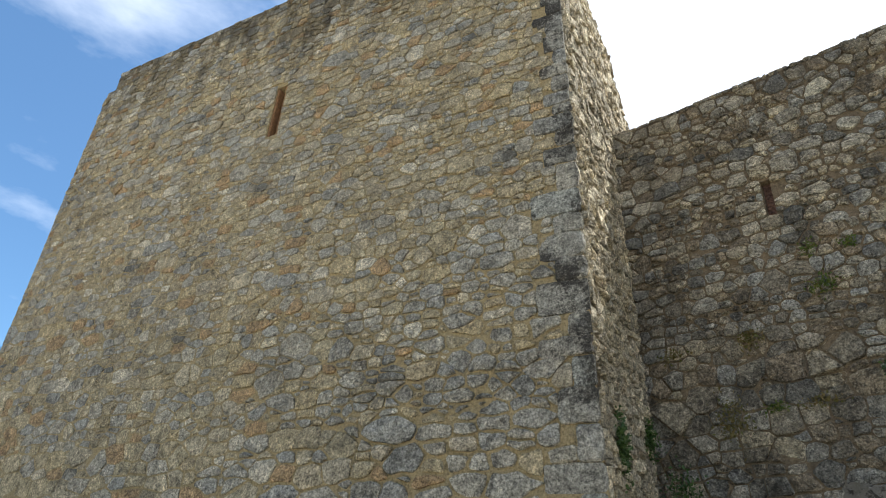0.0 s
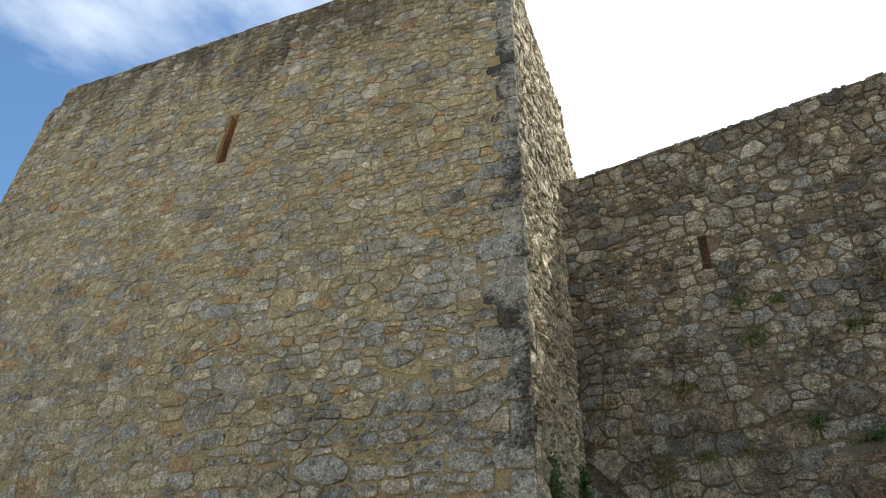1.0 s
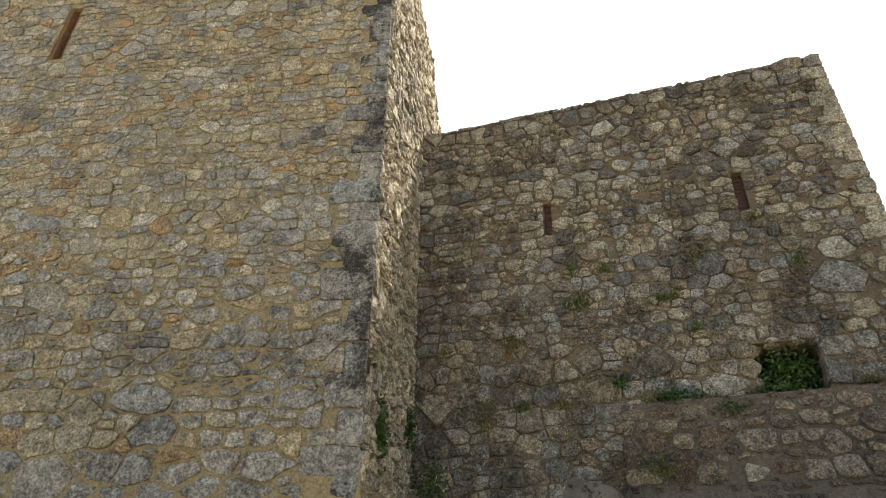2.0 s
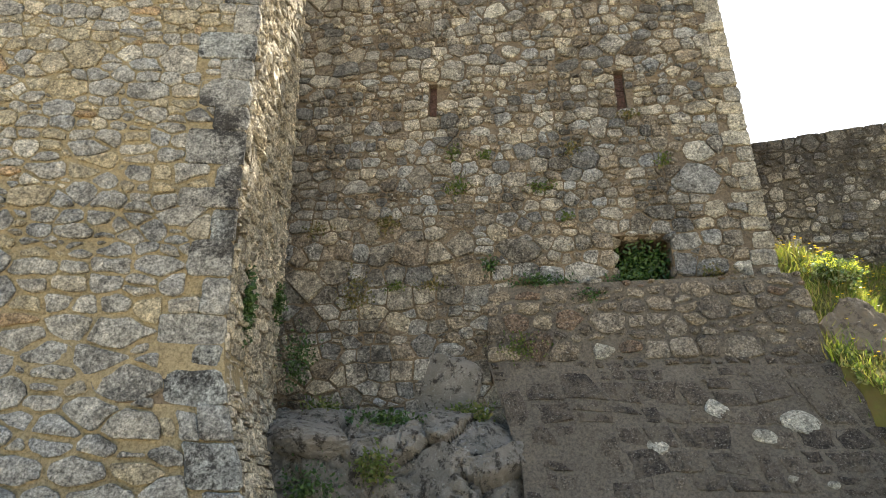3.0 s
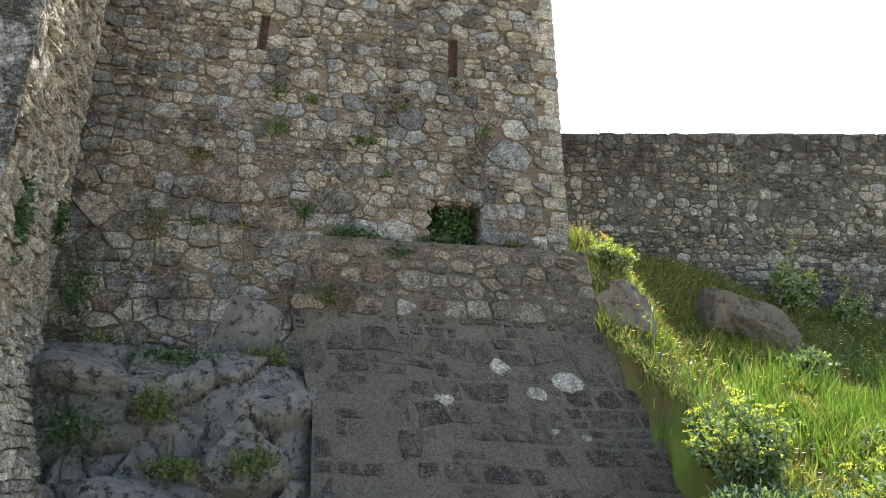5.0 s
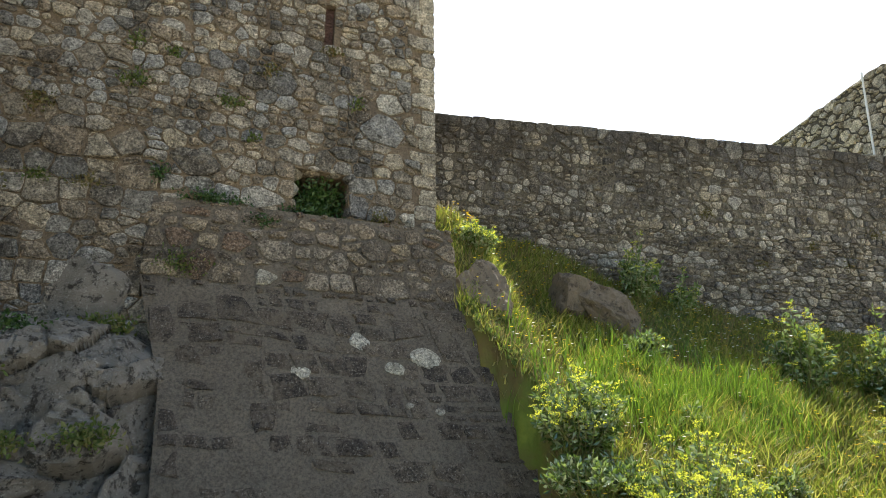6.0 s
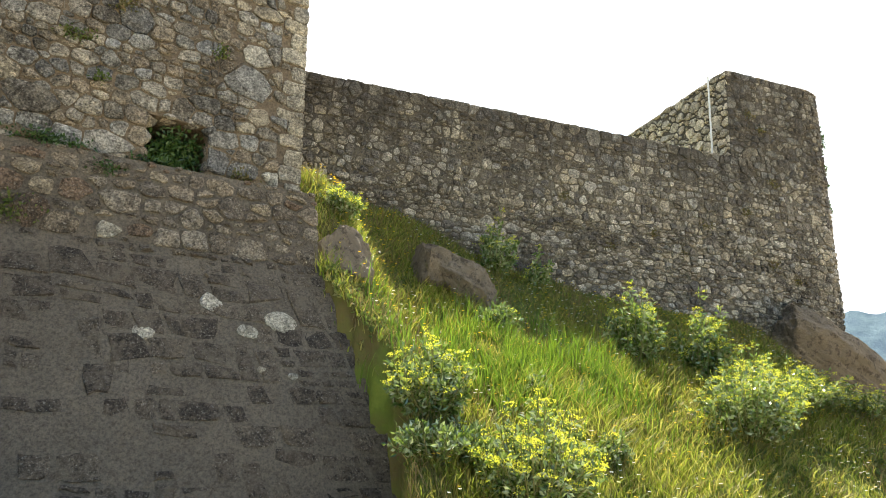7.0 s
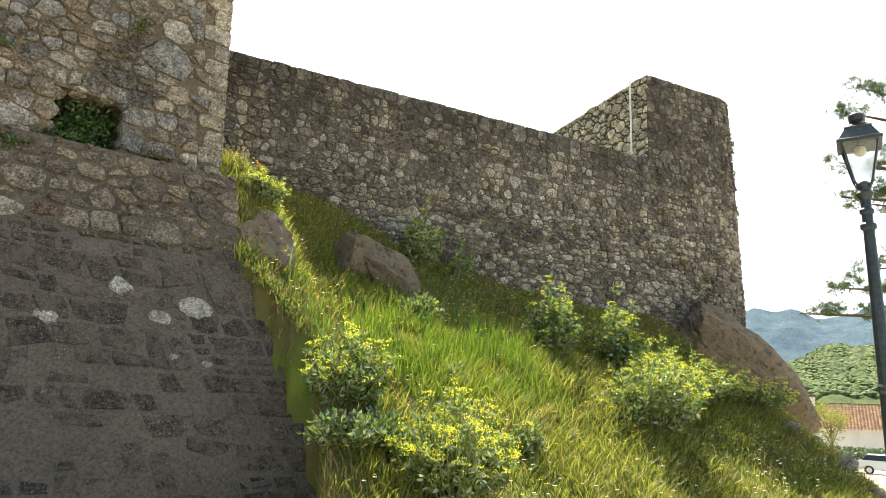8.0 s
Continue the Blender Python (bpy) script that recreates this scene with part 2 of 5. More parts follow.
def rubble(rng, s0, s1, z0, z1, size, joint, long=1.55, voids=(), fixed=(), keep=None, beds=()):
    """Random rubble: a list of (polygon, seed) in the wall's s and z. size(s, z): half a stone's height; fixed: stones (s, z, half size, tag)."""
    seeds = []
    cell = 0.5
    grid = {}

    def near(s, z, r):
        gi, gj = int(s / long // cell), int(z // cell)
        for i in range(gi - 2, gi + 3):
            for j in range(gj - 2, gj + 3):
                for q in grid.get((i, j), ()):
                    if math.hypot((q[0] - s) / long, q[1] - z) < (q[2] + r) * 0.93:
                        return True
        return False

    def add(s, z, r, tag):
        q = (s, z, r, tag)
        seeds.append(q)
        grid.setdefault((int(s / long // cell), int(z // cell)), []).append(q)

    for q in fixed:
        add(*q)
    for q in beds:
        add(*q)
    area = (s1 - s0) * (z1 - z0)
    for _ in range(int(area * 5) if beds else 0):
        s, z, r = rng.uniform(s0, s1), rng.uniform(z0, z1), rng.uniform(0.03, 0.06)
        if not near(s, z, r * 0.55):
            add(s, z, r, "")
    for scale in () if beds else (1.6, 1.1, 0.78, 0.5, 0.38):
        for _ in range(int(area * (14 if scale > 1 else 55) / (size((s0 + s1) / 2, (z0 + z1) / 2) / 0.12) ** 2)):
            s, z = rng.uniform(s0, s1), rng.uniform(z0, z1)
            r = size(s, z) * scale * rng.uniform(0.75, 1.25)
            if not near(s, z, r):
                add(s, z, r, "")
    out = []
    for q in seeds:
        s, z, r, tag = q
        if keep and not keep(s, z):
            continue
        if any(v[0] - 0.02 < s < v[1] + 0.02 and v[2] - 0.02 < z < v[3] + 0.02 for v in voids):
            continue
        R = r * 1.9
        poly = [(s - R * long, z - R), (s + R * long, z - R), (s + R * long, z + R), (s - R * long, z + R)]
        if tag == "pale":
            poly = [(s + r * long * rng.uniform(0.68, 1.2) * math.cos(k * math.tau / 7 + 0.3), z + r * rng.uniform(0.68, 1.2) * math.sin(k * math.tau / 7 + 0.3)) for k in range(7)]
        gi, gj = int(s / long // cell), int(z // cell)
        jn = joint(s, z) * 0.5 * rng.uniform(0.5, 1.7)
        for i in range(gi - 2, gi + 3):
            for j in range(gj - 2, gj + 3):
                for o in grid.get((i, j), ()):
                    if o is q:
                        continue
                    dx, dz = (o[0] - s), (o[1] - z)
                    k = r / (r + o[2])
                    mx, mz = s + dx * k, z + dz * k
                    nx, nz = dx / long / long, dz
                    le = math.hypot(nx, nz)
                    if le < 1e-6:
                        continue
                    nx, nz = nx / le, nz / le
                    poly = clip(poly, mx - nx * jn, mz - nz * jn, nx, nz)
                    if len(poly) < 3:
                        break
        for e in ((s0, z, -1, 0), (s1, z, 1, 0), (s, z0, 0, -1), (s, z1, 0, 1)):
            poly = clip(poly, *e)
        for v in voids:
            if s < v[0] and v[2] - r < z < v[3] + r and s > v[0] - 3 * r:
                poly = clip(poly, v[0] - 0.005, z, 1, 0)
            elif s > v[1] and v[2] - r < z < v[3] + r and s < v[1] + 3 * r:
                poly = clip(poly, v[1] + 0.005, z, -1, 0)
            elif v[0] - r < s < v[1] + r and z >= v[3] and z < v[3] + 3 * r:
                poly = clip(poly, s, v[3] + 0.005, 0, -1)
            elif v[0] - r < s < v[1] + r and z <= v[2] and z > v[2] - 3 * r:
                poly = clip(poly, s, v[2] - 0.005, 0, 1)
        if len(poly) >= 3:
            xs, zs = [p[0] for p in poly], [p[1] for p in poly]
            if max(xs) - min(xs) > 0.06 and max(zs) - min(zs) > 0.045:
                out.append((poly, q))
    return out


def coursed(rng, s0, s1, z0, z1, height, joint, voids=(), fixed=(), keep=None, ratio=(0.75, 2.3)):
    """Roughly coursed rubble: wavy beds, stones of uneven length, some two beds high, some split into thin ones."""
    out, z, blocked, row = [], z0, [], 0
    wave = lambda k, s: 0.30 * noise.noise((s * 0.9, k * 7.3, 2.2)) + 0.16 * noise.noise((s * 2.7, k * 3.1, 5.2))
    hs = []
    while z < z1 - 0.05:
        h = height(z) * rng.uniform(0.65, 1.4)
        if z + h > z1 - 0.06:
            h = z1 - z
        hs.append((z, h))
        z += h
    for k, (z, h) in enumerate(hs):
        top = hs[k + 1][1] if k + 1 < len(hs) else 0
        zlo = lambda s: z + (wave(k, s) * h if k else 0)
        zhi = lambda s: z + h + (wave(k + 1, s) * top if top else 0)
        s, nxt = s0 + rng.uniform(-0.1, 0), []
        while s < s1:
            w = h * rng.uniform(*ratio)
            if rng.random() < 0.12:
                w *= 1.4
            a, b = max(s, s0), min(s + w, s1)
            s += w
            for q in blocked:
                if a < q[1] and b > q[0]:
                    if (q[0] + q[1]) / 2 > (a + b) / 2:
                        b = q[0]
                    else:
                        a = q[1]
            if b - a < 0.05:
                continue
            g = joint(a, z) / 2
            lo0, lo1, hi0, hi1 = zlo(a), zlo(b), zhi(a), zhi(b)
            if top and rng.random() < 0.13 and b - a > 0.5 * h:
                up = top * rng.uniform(0.5, 0.95)
                hi0, hi1 = hi0 + up, hi1 + up
                nxt.append((a, b))
            pieces = [(lo0, lo1, hi0, hi1)]
            if rng.random() < 0.2:
                m0, m1 = rng.uniform(0.35, 0.65), rng.uniform(0.35, 0.65)
                ma, mb = lo0 + (hi0 - lo0) * m0, lo1 + (hi1 - lo1) * m1
                pieces = [(lo0, lo1, ma, mb), (ma, mb, hi0, hi1)]
            for p in pieces:
                j = lambda f: rng.uniform(-f, f) * min(h, b - a)
                c = (b - a) * rng.uniform(-0.12, 0.12)
                poly = [(a + g + j(0.08), p[0] + g + j(0.06)), ((a + b) / 2 + j(0.2), (p[0] + p[1]) / 2 + g + j(0.07)), (b - g + j(0.08) + c, p[1] + g + j(0.06)), (b - g + j(0.10), (p[1] + p[3]) / 2 + j(0.15)), (b - g + j(0.08) - c, p[3] - g + j(0.06)), ((a + b) / 2 + j(0.2), (p[2] + p[3]) / 2 - g + j(0.07)), (a + g + j(0.08) + c * 0.5, p[2] - g + j(0.06)), (a + g + j(0.10), (p[0] + p[2]) / 2 + j(0.15))]
                cs, cz = (a + b) / 2, sum(p) / 4
                if max(p[2] - p[0], p[3] - p[1]) < 0.05 or (keep and not keep(cs, cz)):
                    continue
                if any(v[0] < cs < v[1] and v[2] < cz < v[3] for v in voids):
                    continue
                if any(math.hypot((f[0] - cs) / 1.35, f[1] - cz) < f[2] * 1.05 for f in fixed):
                    continue
                for v in voids:
                    if cs < v[0] and b > v[0] - 0.01 and v[2] - 0.02 < cz < v[3] + 0.02:
                        poly = clip(poly, v[0] - 0.006, cz, 1, 0)
                    elif cs > v[1] and a < v[1] + 0.01 and v[2] - 0.02 < cz < v[3] + 0.02:
                        poly = clip(poly, v[1] + 0.006, cz, -1, 0)
                    elif cz > v[3] and v[0] - 0.1 < cs < v[1] + 0.1 and p[0] < v[3]:
                        poly = clip(poly, cs, v[3] + 0.006, 0, -1)
                    elif cz < v[2] and v[0] - 0.1 < cs < v[1] + 0.1 and p[2] > v[2]:
                        poly = clip(poly, cs, v[2] - 0.006, 0, 1)
                for e in ((s0, cz, -1, 0), (s1, cz, 1, 0), (cs, z1 + 0.02, 0, 1)):
                    poly = clip(poly, *e)
                if len(poly) >= 3:
                    out.append((poly, (cs, cz, h / 2, "")))
        blocked = nxt
    for s, z, r, tag in fixed:
        n = 7
        poly = [(s + 1.3 * r * rng.uniform(0.68, 1.2) * math.cos(i / n * math.tau), z + r * rng.uniform(0.68, 1.2) * math.sin(i / n * math.tau)) for i in range(n)]
        out.append((poly, (s, z, r, tag)))
    return out


def bedded(rng, s0, s1, z0, z1, height, joint, voids=(), fixed=(), keep=None, ratio=(0.75, 2.3), long=1.5):
    """Irregular stones whose centres follow rough beds."""
    rows = coursed(rng, s0, s1, z0, z1, height, joint, (), (), None, ratio)
    beds = []
    for poly, (s, z, r, _) in rows:
        w = max(p[0] for p in poly) - min(p[0] for p in poly)
        h = max(p[1] for p in poly) - min(p[1] for p in poly)
        inside = any(v[0] < s < v[1] and v[2] < z < v[3] for v in voids)
        if not inside and not any(math.hypot((f[0] - s) / 1.3, f[1] - z) < f[2] + r * 0.6 for f in fixed):
            beds.append((s + rng.uniform(-0.12, 0.12) * w, z + rng.uniform(-0.18, 0.18) * h, math.sqrt(w / long * h) / 2, ""))
    return rubble(rng, s0, s1, z0, z1 + 0.01, None, joint, long, voids, fixed, keep, beds)


def stone_mesh(rng, face, poly, proud, fine, rough=0.12, tilt=0.05):
    """One stone: an uneven, slightly tilted face with a worn rim, sunk into the mortar behind."""
    n = len(poly)
    if fine:
        cut = []
        for i in range(n):
            a, b = poly[i], poly[(i + 1) % n]
            le = math.hypot(b[0] - a[0], b[1] - a[1])
            k = min(0.2, 0.018 / max(le, 0.02)) + rng.uniform(0, 0.07)
            cut.append((a[0] + (b[0] - a[0]) * k, a[1] + (b[1] - a[1]) * k))
            if le > 0.11:
                w = rng.uniform(-0.10, 0.07) * le
                cut.append(((a[0] + b[0]) / 2 - (b[1] - a[1]) / le * w, (a[1] + b[1]) / 2 + (b[0] - a[0]) / le * w))
            cut.append((b[0] + (a[0] - b[0]) * k, b[1] + (a[1] - b[1]) * k))
        if n < 8:
            poly = cut
        n = len(poly)
    cs, cz = sum(p[0] for p in poly) / n, sum(p[1] for p in poly) / n
    ts, tz = rng.gauss(0, tilt), rng.gauss(0, tilt)
    span = max(max(p[0] for p in poly) - min(p[0] for p in poly), 0.08)
    inset = 1 - min(0.3, 0.014 / span * 2)
    rows = ((1.0, -0.03, 0), (1.0, proud * 0.72, 0.3), (inset, proud, 1.0)) + (((0.5, proud * 1.25, 1.0),) if fine else ())
    vs, fs = [], []
    for k, d, w in rows:
        for s, z in poly:
            s2, z2 = cs + (s - cs) * k, cz + (z - cz) * k
            o = d + w * ((s2 - cs) * ts + (z2 - cz) * tz + rng.uniform(-rough, rough) * proud)
            vs.append(face.at(s2, z2, max(o, -0.03)))
    vs.append(face.at(cs, cz, proud * 1.3))
    for r in range(len(rows) - 1):
        for i in range(n):
            j = (i + 1) % n
            fs.append((r * n + i, r * n + j, (r + 1) * n + j, (r + 1) * n + i))
    top = (len(rows) - 1) * n
    for i in range(n):
        fs.append((top + i, top + (i + 1) % n, len(vs) - 1))
    return vs, fs


def lay(parent, face, stones, rng, proud, mats, focus, most=300, tilt=0.05, rough=0.12, word="stone"):
    """The stones nearest to a focus in the plan become parts of their own; the rest is joined into one piece of stonework.
    mats: tag -> (material by object, material by island)."""
    order = sorted(stones, key=lambda q: math.hypot(q[1][0] - focus[0], q[1][1] - focus[1]))
    rest = {}
    for i, (poly, (s, z, r, tag)) in enumerate(order):
        tag = tag if tag in mats else ""
        d = proud(s, z) * rng.uniform(0.5, 1.5) + (0.012 if tag == "pale" else 0)
        vs, fs = stone_mesh(rng, face, poly, d, i < 900, rough, tilt)
        if i < most:
            mesh_object(word, (vs, fs), mats[tag][0], parent)
        else:
            bv, bf = rest.setdefault(tag, ([], []))
            k = len(bv)
            bv.extend(vs)
            bf.extend([tuple(a + k for a in f) for f in fs])
    for tag, (bv, bf) in rest.items():
        tagged(mesh_object("stonework", (bv, bf), mats[tag][1], parent), kind="stuff")


# ---------------------------------------------------------------- stone materials
def stone_material(name, source, palette, lichen, amount, spots=0.25, pale=0.25, wash=None, smear=None):
    """palette: colours picked stone by stone; lichen: dark crust in patches of its own; pale: whitish lichen flecks; smear: old render left on the stones."""
    m = Mat(name, 0.92)
    r = m.random(source)
    steps = [(i / len(palette), c) for i, c in enumerate(palette)]
    n = m.t.nodes.new("ShaderNodeValToRGB")
    n.color_ramp.interpolation = "CONSTANT"
    m.put(r, n.inputs[0])
    e = n.color_ramp.elements
    while len(e) < len(steps):
        e.new(0.5)
    for el, (p, c) in zip(e, steps):
        el.position, el.color = p, c
    c = m.mix(0.12, n.outputs[0], palette[0])
    c = m.mix(m.ramp(m.noise(0.45, 6, 0.7, 7.0), (0.5, 0.0), (0.72, amount * 0.6)), c, lichen)
    grain = m.noise(7, 8, 0.7)
    c = m.mix(0.75, c, m.ramp(grain, (0.34, 0.34), (0.5, 0.98), (0.66, 1.6)), "MULTIPLY")
    crust = m.ramp(m.math("ADD", m.math("MULTIPLY", m.noise(13, 8, 0.78, 4.0), 0.55), m.math("MULTIPLY", m.noise(1.3, 4, 0.6, 9.0), 0.6)), (0.58 if amount < 0.85 else 0.555, 0.0), (0.68 if amount < 0.85 else 0.64, amount))
    c = m.mix(crust, c, lichen)
    fleck = m.ramp(m.noise(38, 4, 0.7, 2.0), (0.57, 0.0), (0.63, pale))
    c = m.mix(fleck, c, lin(196, 192, 178))
    pit = m.ramp(m.noise(60, 3, 0.6, 5.0), (0.30, spots), (0.42, 0.0))
    c = m.mix(pit, c, lin(58, 54, 48))
    speck = m.ramp(m.noise(30, 6, 0.8, 8.0), (0.37, 0.24), (0.5, 1.0), (0.63, 1.85))
    c = m.mix(0.9, c, speck, "MULTIPLY")
    if smear:
        c = m.mix(m.ramp(m.math("ADD", m.math("MULTIPLY", m.noise(2.6, 6, 0.7, 15.0), 0.6), m.math("MULTIPLY", m.noise(11, 5, 0.7, 16.0), 0.4)), (0.47, 0.0), (0.60, 0.85)), c, smear)
    if wash:
        c = m.streaks(c, *wash)
    h = m.math("ADD", m.math("MULTIPLY", m.noise(9, 9, 0.75, 1.0), 1.0), m.math("MULTIPLY", m.noise(40, 6, 0.75), 0.5))
    return m.colour(c).bump(h, 0.085, 1.0).m


def stone_pair(name, palette, lichen, amount, spots=0.25, pale=0.25, wash=None, smear=None):
    return tuple(stone_material(name + end, src, palette, lichen, amount, spots, pale, wash, smear) for end, src in (("_single", "object"), ("_joined", "island")))


GREY, BEIGE, BROWN, BLUE, PALE = lin(164, 158, 145), lin(172, 160, 136), lin(150, 135, 112), lin(154, 152, 145), lin(196, 188, 170)
stone_a = stone_pair("tower_stone", [lin(178, 164, 134), GREY, lin(174, 160, 130), lin(164, 152, 126), BLUE, lin(178, 162, 128), lin(172, 162, 142), lin(188, 176, 150), PALE, lin(168, 154, 126), lin(168, 140, 104), BEIGE, GREY, lin(174, 162, 134)], lin(84, 77, 66), 0.4, 0.35, 0.15, (6.2, 9.4, lin(66, 60, 50), 0.75))
stone_quoin = stone_pair("quoin_stone", [GREY, BLUE, lin(158, 158, 150), lin(150, 146, 136)], lin(48, 44, 40), 0.9, 0.5, 0.3)
stone_grey = stone_pair("grey_block", [GREY, BLUE, lin(160, 156, 146), lin(170, 164, 150)], lin(62, 58, 52), 0.7, 0.4, 0.3)
stone_b = stone_pair("rubble_stone", [GREY, lin(150, 140, 121), lin(188, 176, 150), BLUE, lin(120, 113, 102), BROWN, lin(186, 177, 158), lin(170, 161, 143), lin(132, 118, 98), lin(110, 109, 105), BEIGE, GREY], lin(60, 55, 48), 0.75, 0.5, 0.35, (3.6, 5.1, lin(66, 58, 49), 0.45))
stone_low = stone_pair("weathered_rubble_stone", [GREY, lin(142, 132, 114), BEIGE, BLUE, lin(126, 118, 104), BROWN, lin(160, 151, 134), lin(134, 130, 120), lin(132, 118, 98), lin(112, 110, 105)], lin(60, 55, 48), 0.8, 0.5, 0.3)
stone_upper = stone_pair("skirt_upper_stone", [lin(136, 123, 104), lin(120, 109, 94), lin(150, 137, 115), lin(106, 97, 85), lin(142, 132, 116), lin(118, 98, 80)], lin(62, 56, 48), 0.7, 0.5, 0.3)
stone_edge = stone_pair("edge_block", [lin(176, 165, 142), lin(168, 158, 138), lin(182, 173, 152), lin(158, 151, 136)], lin(80, 72, 62), 0.5, 0.4, 0.25)
stone_pale = stone_pair("pale_stone", [lin(186, 180, 162), lin(178, 172, 156), lin(172, 168, 156)], lin(100, 92, 80), 0.6, 0.2, 0.3)
stone_t = stone_pair("skirt_stone", [lin(88, 79, 69), lin(78, 70, 62), lin(98, 89, 77), lin(72, 65, 58), lin(86, 78, 69), lin(106, 96, 83)], lin(58, 52, 46), 0.6, 0.6, 0.3, None, lin(116, 106, 91))
stone_c = stone_pair("curtain_stone", [lin(142, 134, 118), GREY, lin(122, 114, 100), lin(168, 159, 140), lin(108, 102, 94), BEIGE, lin(134, 124, 106), lin(184, 176, 158), lin(118, 110, 98)], lin(56, 51, 45), 0.8, 0.5, 0.3, (1.2, 3.1, lin(60, 54, 46), 0.6))
# Return walls: sunlit brightness is partly put into this paler palette.
stone_side_sunned = stone_pair("sun_paled_return_stone", [lin(190, 179, 156), lin(172, 162, 142), lin(204, 191, 164), lin(158, 149, 130), lin(184, 170, 142)], lin(78, 72, 62), 0.5, 0.35, 0.3)


def rough_dark(name, a, b, lichen, pale):
    m = Mat(name, 0.95)
    c = m.ramp(m.noise(2.2, 7, 0.7), (0.3, a), (0.7, b))
    c = m.mix(m.ramp(m.noise(6, 7, 0.75, 3.0), (0.52, 0.0), (0.60, 0.85)), c, lichen)
    c = m.mix(m.ramp(m.noise(24, 5, 0.7, 6.0), (0.58, 0.0), (0.66, 0.5)), c, pale)
    h = m.math("ADD", m.noise(5, 9, 0.75), m.math("MULTIPLY", m.noise(40, 5, 0.7), 0.3))
    return m.colour(c).bump(h, 0.10, 0.9).m


rock_mat = rough_dark("limestone_rock", lin(146, 139, 127), lin(112, 106, 96), lin(48, 42, 36), lin(184, 179, 168))
rock_dark = rough_dark("shaded_rock", lin(116, 104, 88), lin(92, 83, 71), lin(62, 54, 46), lin(138, 129, 114))
boulder_mat = rough_dark("brown_boulder", lin(134, 120, 101), lin(110, 99, 83), lin(80, 71, 60), lin(150, 139, 121))
mortar_t = mortar_material("skirt_mortar", lin(122, 112, 98), lin(104, 96, 84), lin(76, 70, 62), 0.7)
brick_mat = mortar_material("ochre_brick", lin(158, 118, 80), lin(138, 104, 74), lin(100, 80, 62), 0.5)
slit_brick_mat = mortar_material("dull_red_brick", lin(122, 92, 78), lin(104, 80, 70), lin(78, 62, 55), 0.5)
# Dark base colour puts the shade behind the openings onto the core.
inside_shade_mat = Mat("painted_inside_shade", 1.0).colour(lin(60, 54, 46)).m


# ---------------------------------------------------------------- walls
def wall(name, face, s0, s1, z0, z1, voids, thick, material, label):
    return tagged(mesh_object(name, wall_mesh(face, s0, s1, z0, z1, voids, thick), material), label, "wall", kind="structure")


SIDE_STEPS = [(4.45, 5.6, 8.0, 8.5), (5.1, 5.6, 7.45, 8.5)]
wall_a = wall("wall_a_front", A_FRONT, A_LEFT, 0.0, -6.6, A_TOP, [A_SLIT, (A_LEFT, -13.35, 8.8, A_TOP)], 1.2, mortar_a, "tall rubble stone tower wall with ochre mortar")
wall_a_side = wall("wall_a_side", A_SIDE, 0.003, 5.6, -6.6, 8.5, SIDE_STEPS, 1.2, mortar_b, "rubble stone return wall of the tall tower")
wall_b = wall("wall_b_front", B_FRONT, -2.75, 5.32, -6.6, B_TOP, [*B_SLITS, B_HOLE], 1.2, mortar_b, "grey rubble stone wall with two arrow slits and a square hole")
wall_b_side = wall("wall_b_side", B_SIDE, 0.003, 6.0, -6.6, B_TOP, [], 1.2, mortar_b, "rubble stone return wall")
wall_c = wall("wall_c", C_FRONT, -1.0, 12.2, -4.6, C_TOP, [], 0.9, mortar_c, "long grey rubble curtain wall with weathered top")


def back_walls():
    """Plain walls that close the tower and the block behind their openings."""
    bm = bmesh.new()
    pts = [A_FRONT.at(A_LEFT + 0.2, 0, -1.25), A_FRONT.at(-0.9, 0, -1.25), A_SIDE.at(3.4, 0, -1.3), A_FRONT.at(A_LEFT + 0.2, 0, -4.6)]
    lo = [bm.verts.new((p.x, p.y, -6.6)) for p in pts]
    hi = [bm.verts.new((p.x, p.y, 8.3)) for p in pts]
    for i in range(4):
        j = (i + 1) % 4
        bm.faces.new((lo[i], lo[j], hi[j], hi[i]))
    bm.faces.new(hi)
    tagged(mesh_object("wall_a_core", bm, mortar_b), "plain core of the tall tower", "wall", kind="structure")
    bm = bmesh.new()
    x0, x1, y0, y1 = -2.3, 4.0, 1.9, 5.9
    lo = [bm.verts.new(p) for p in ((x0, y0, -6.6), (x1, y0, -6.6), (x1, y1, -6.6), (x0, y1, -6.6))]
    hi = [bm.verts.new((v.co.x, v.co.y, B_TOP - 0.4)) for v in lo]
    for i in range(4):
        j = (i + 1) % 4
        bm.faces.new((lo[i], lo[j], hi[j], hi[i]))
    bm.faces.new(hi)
    tagged(mesh_object("wall_b_core", bm, inside_shade_mat), "plain core behind the slit wall, coloured dark as inside shade", "wall", kind="structure")
    bm = bmesh.new()
    q = [bm.verts.new(p) for p in ((-2.3, 1.0, B_TOP - 0.35), (4.3, 1.0, B_TOP - 0.35), (4.3, 5.9, B_TOP - 0.35), (-2.3, 5.9, B_TOP - 0.35))]
    bm.faces.new(q)
    tagged(mesh_object("ceiling", bm, mortar_b), "stone deck over the slit wall", "ceiling", kind="structure")


back_walls()


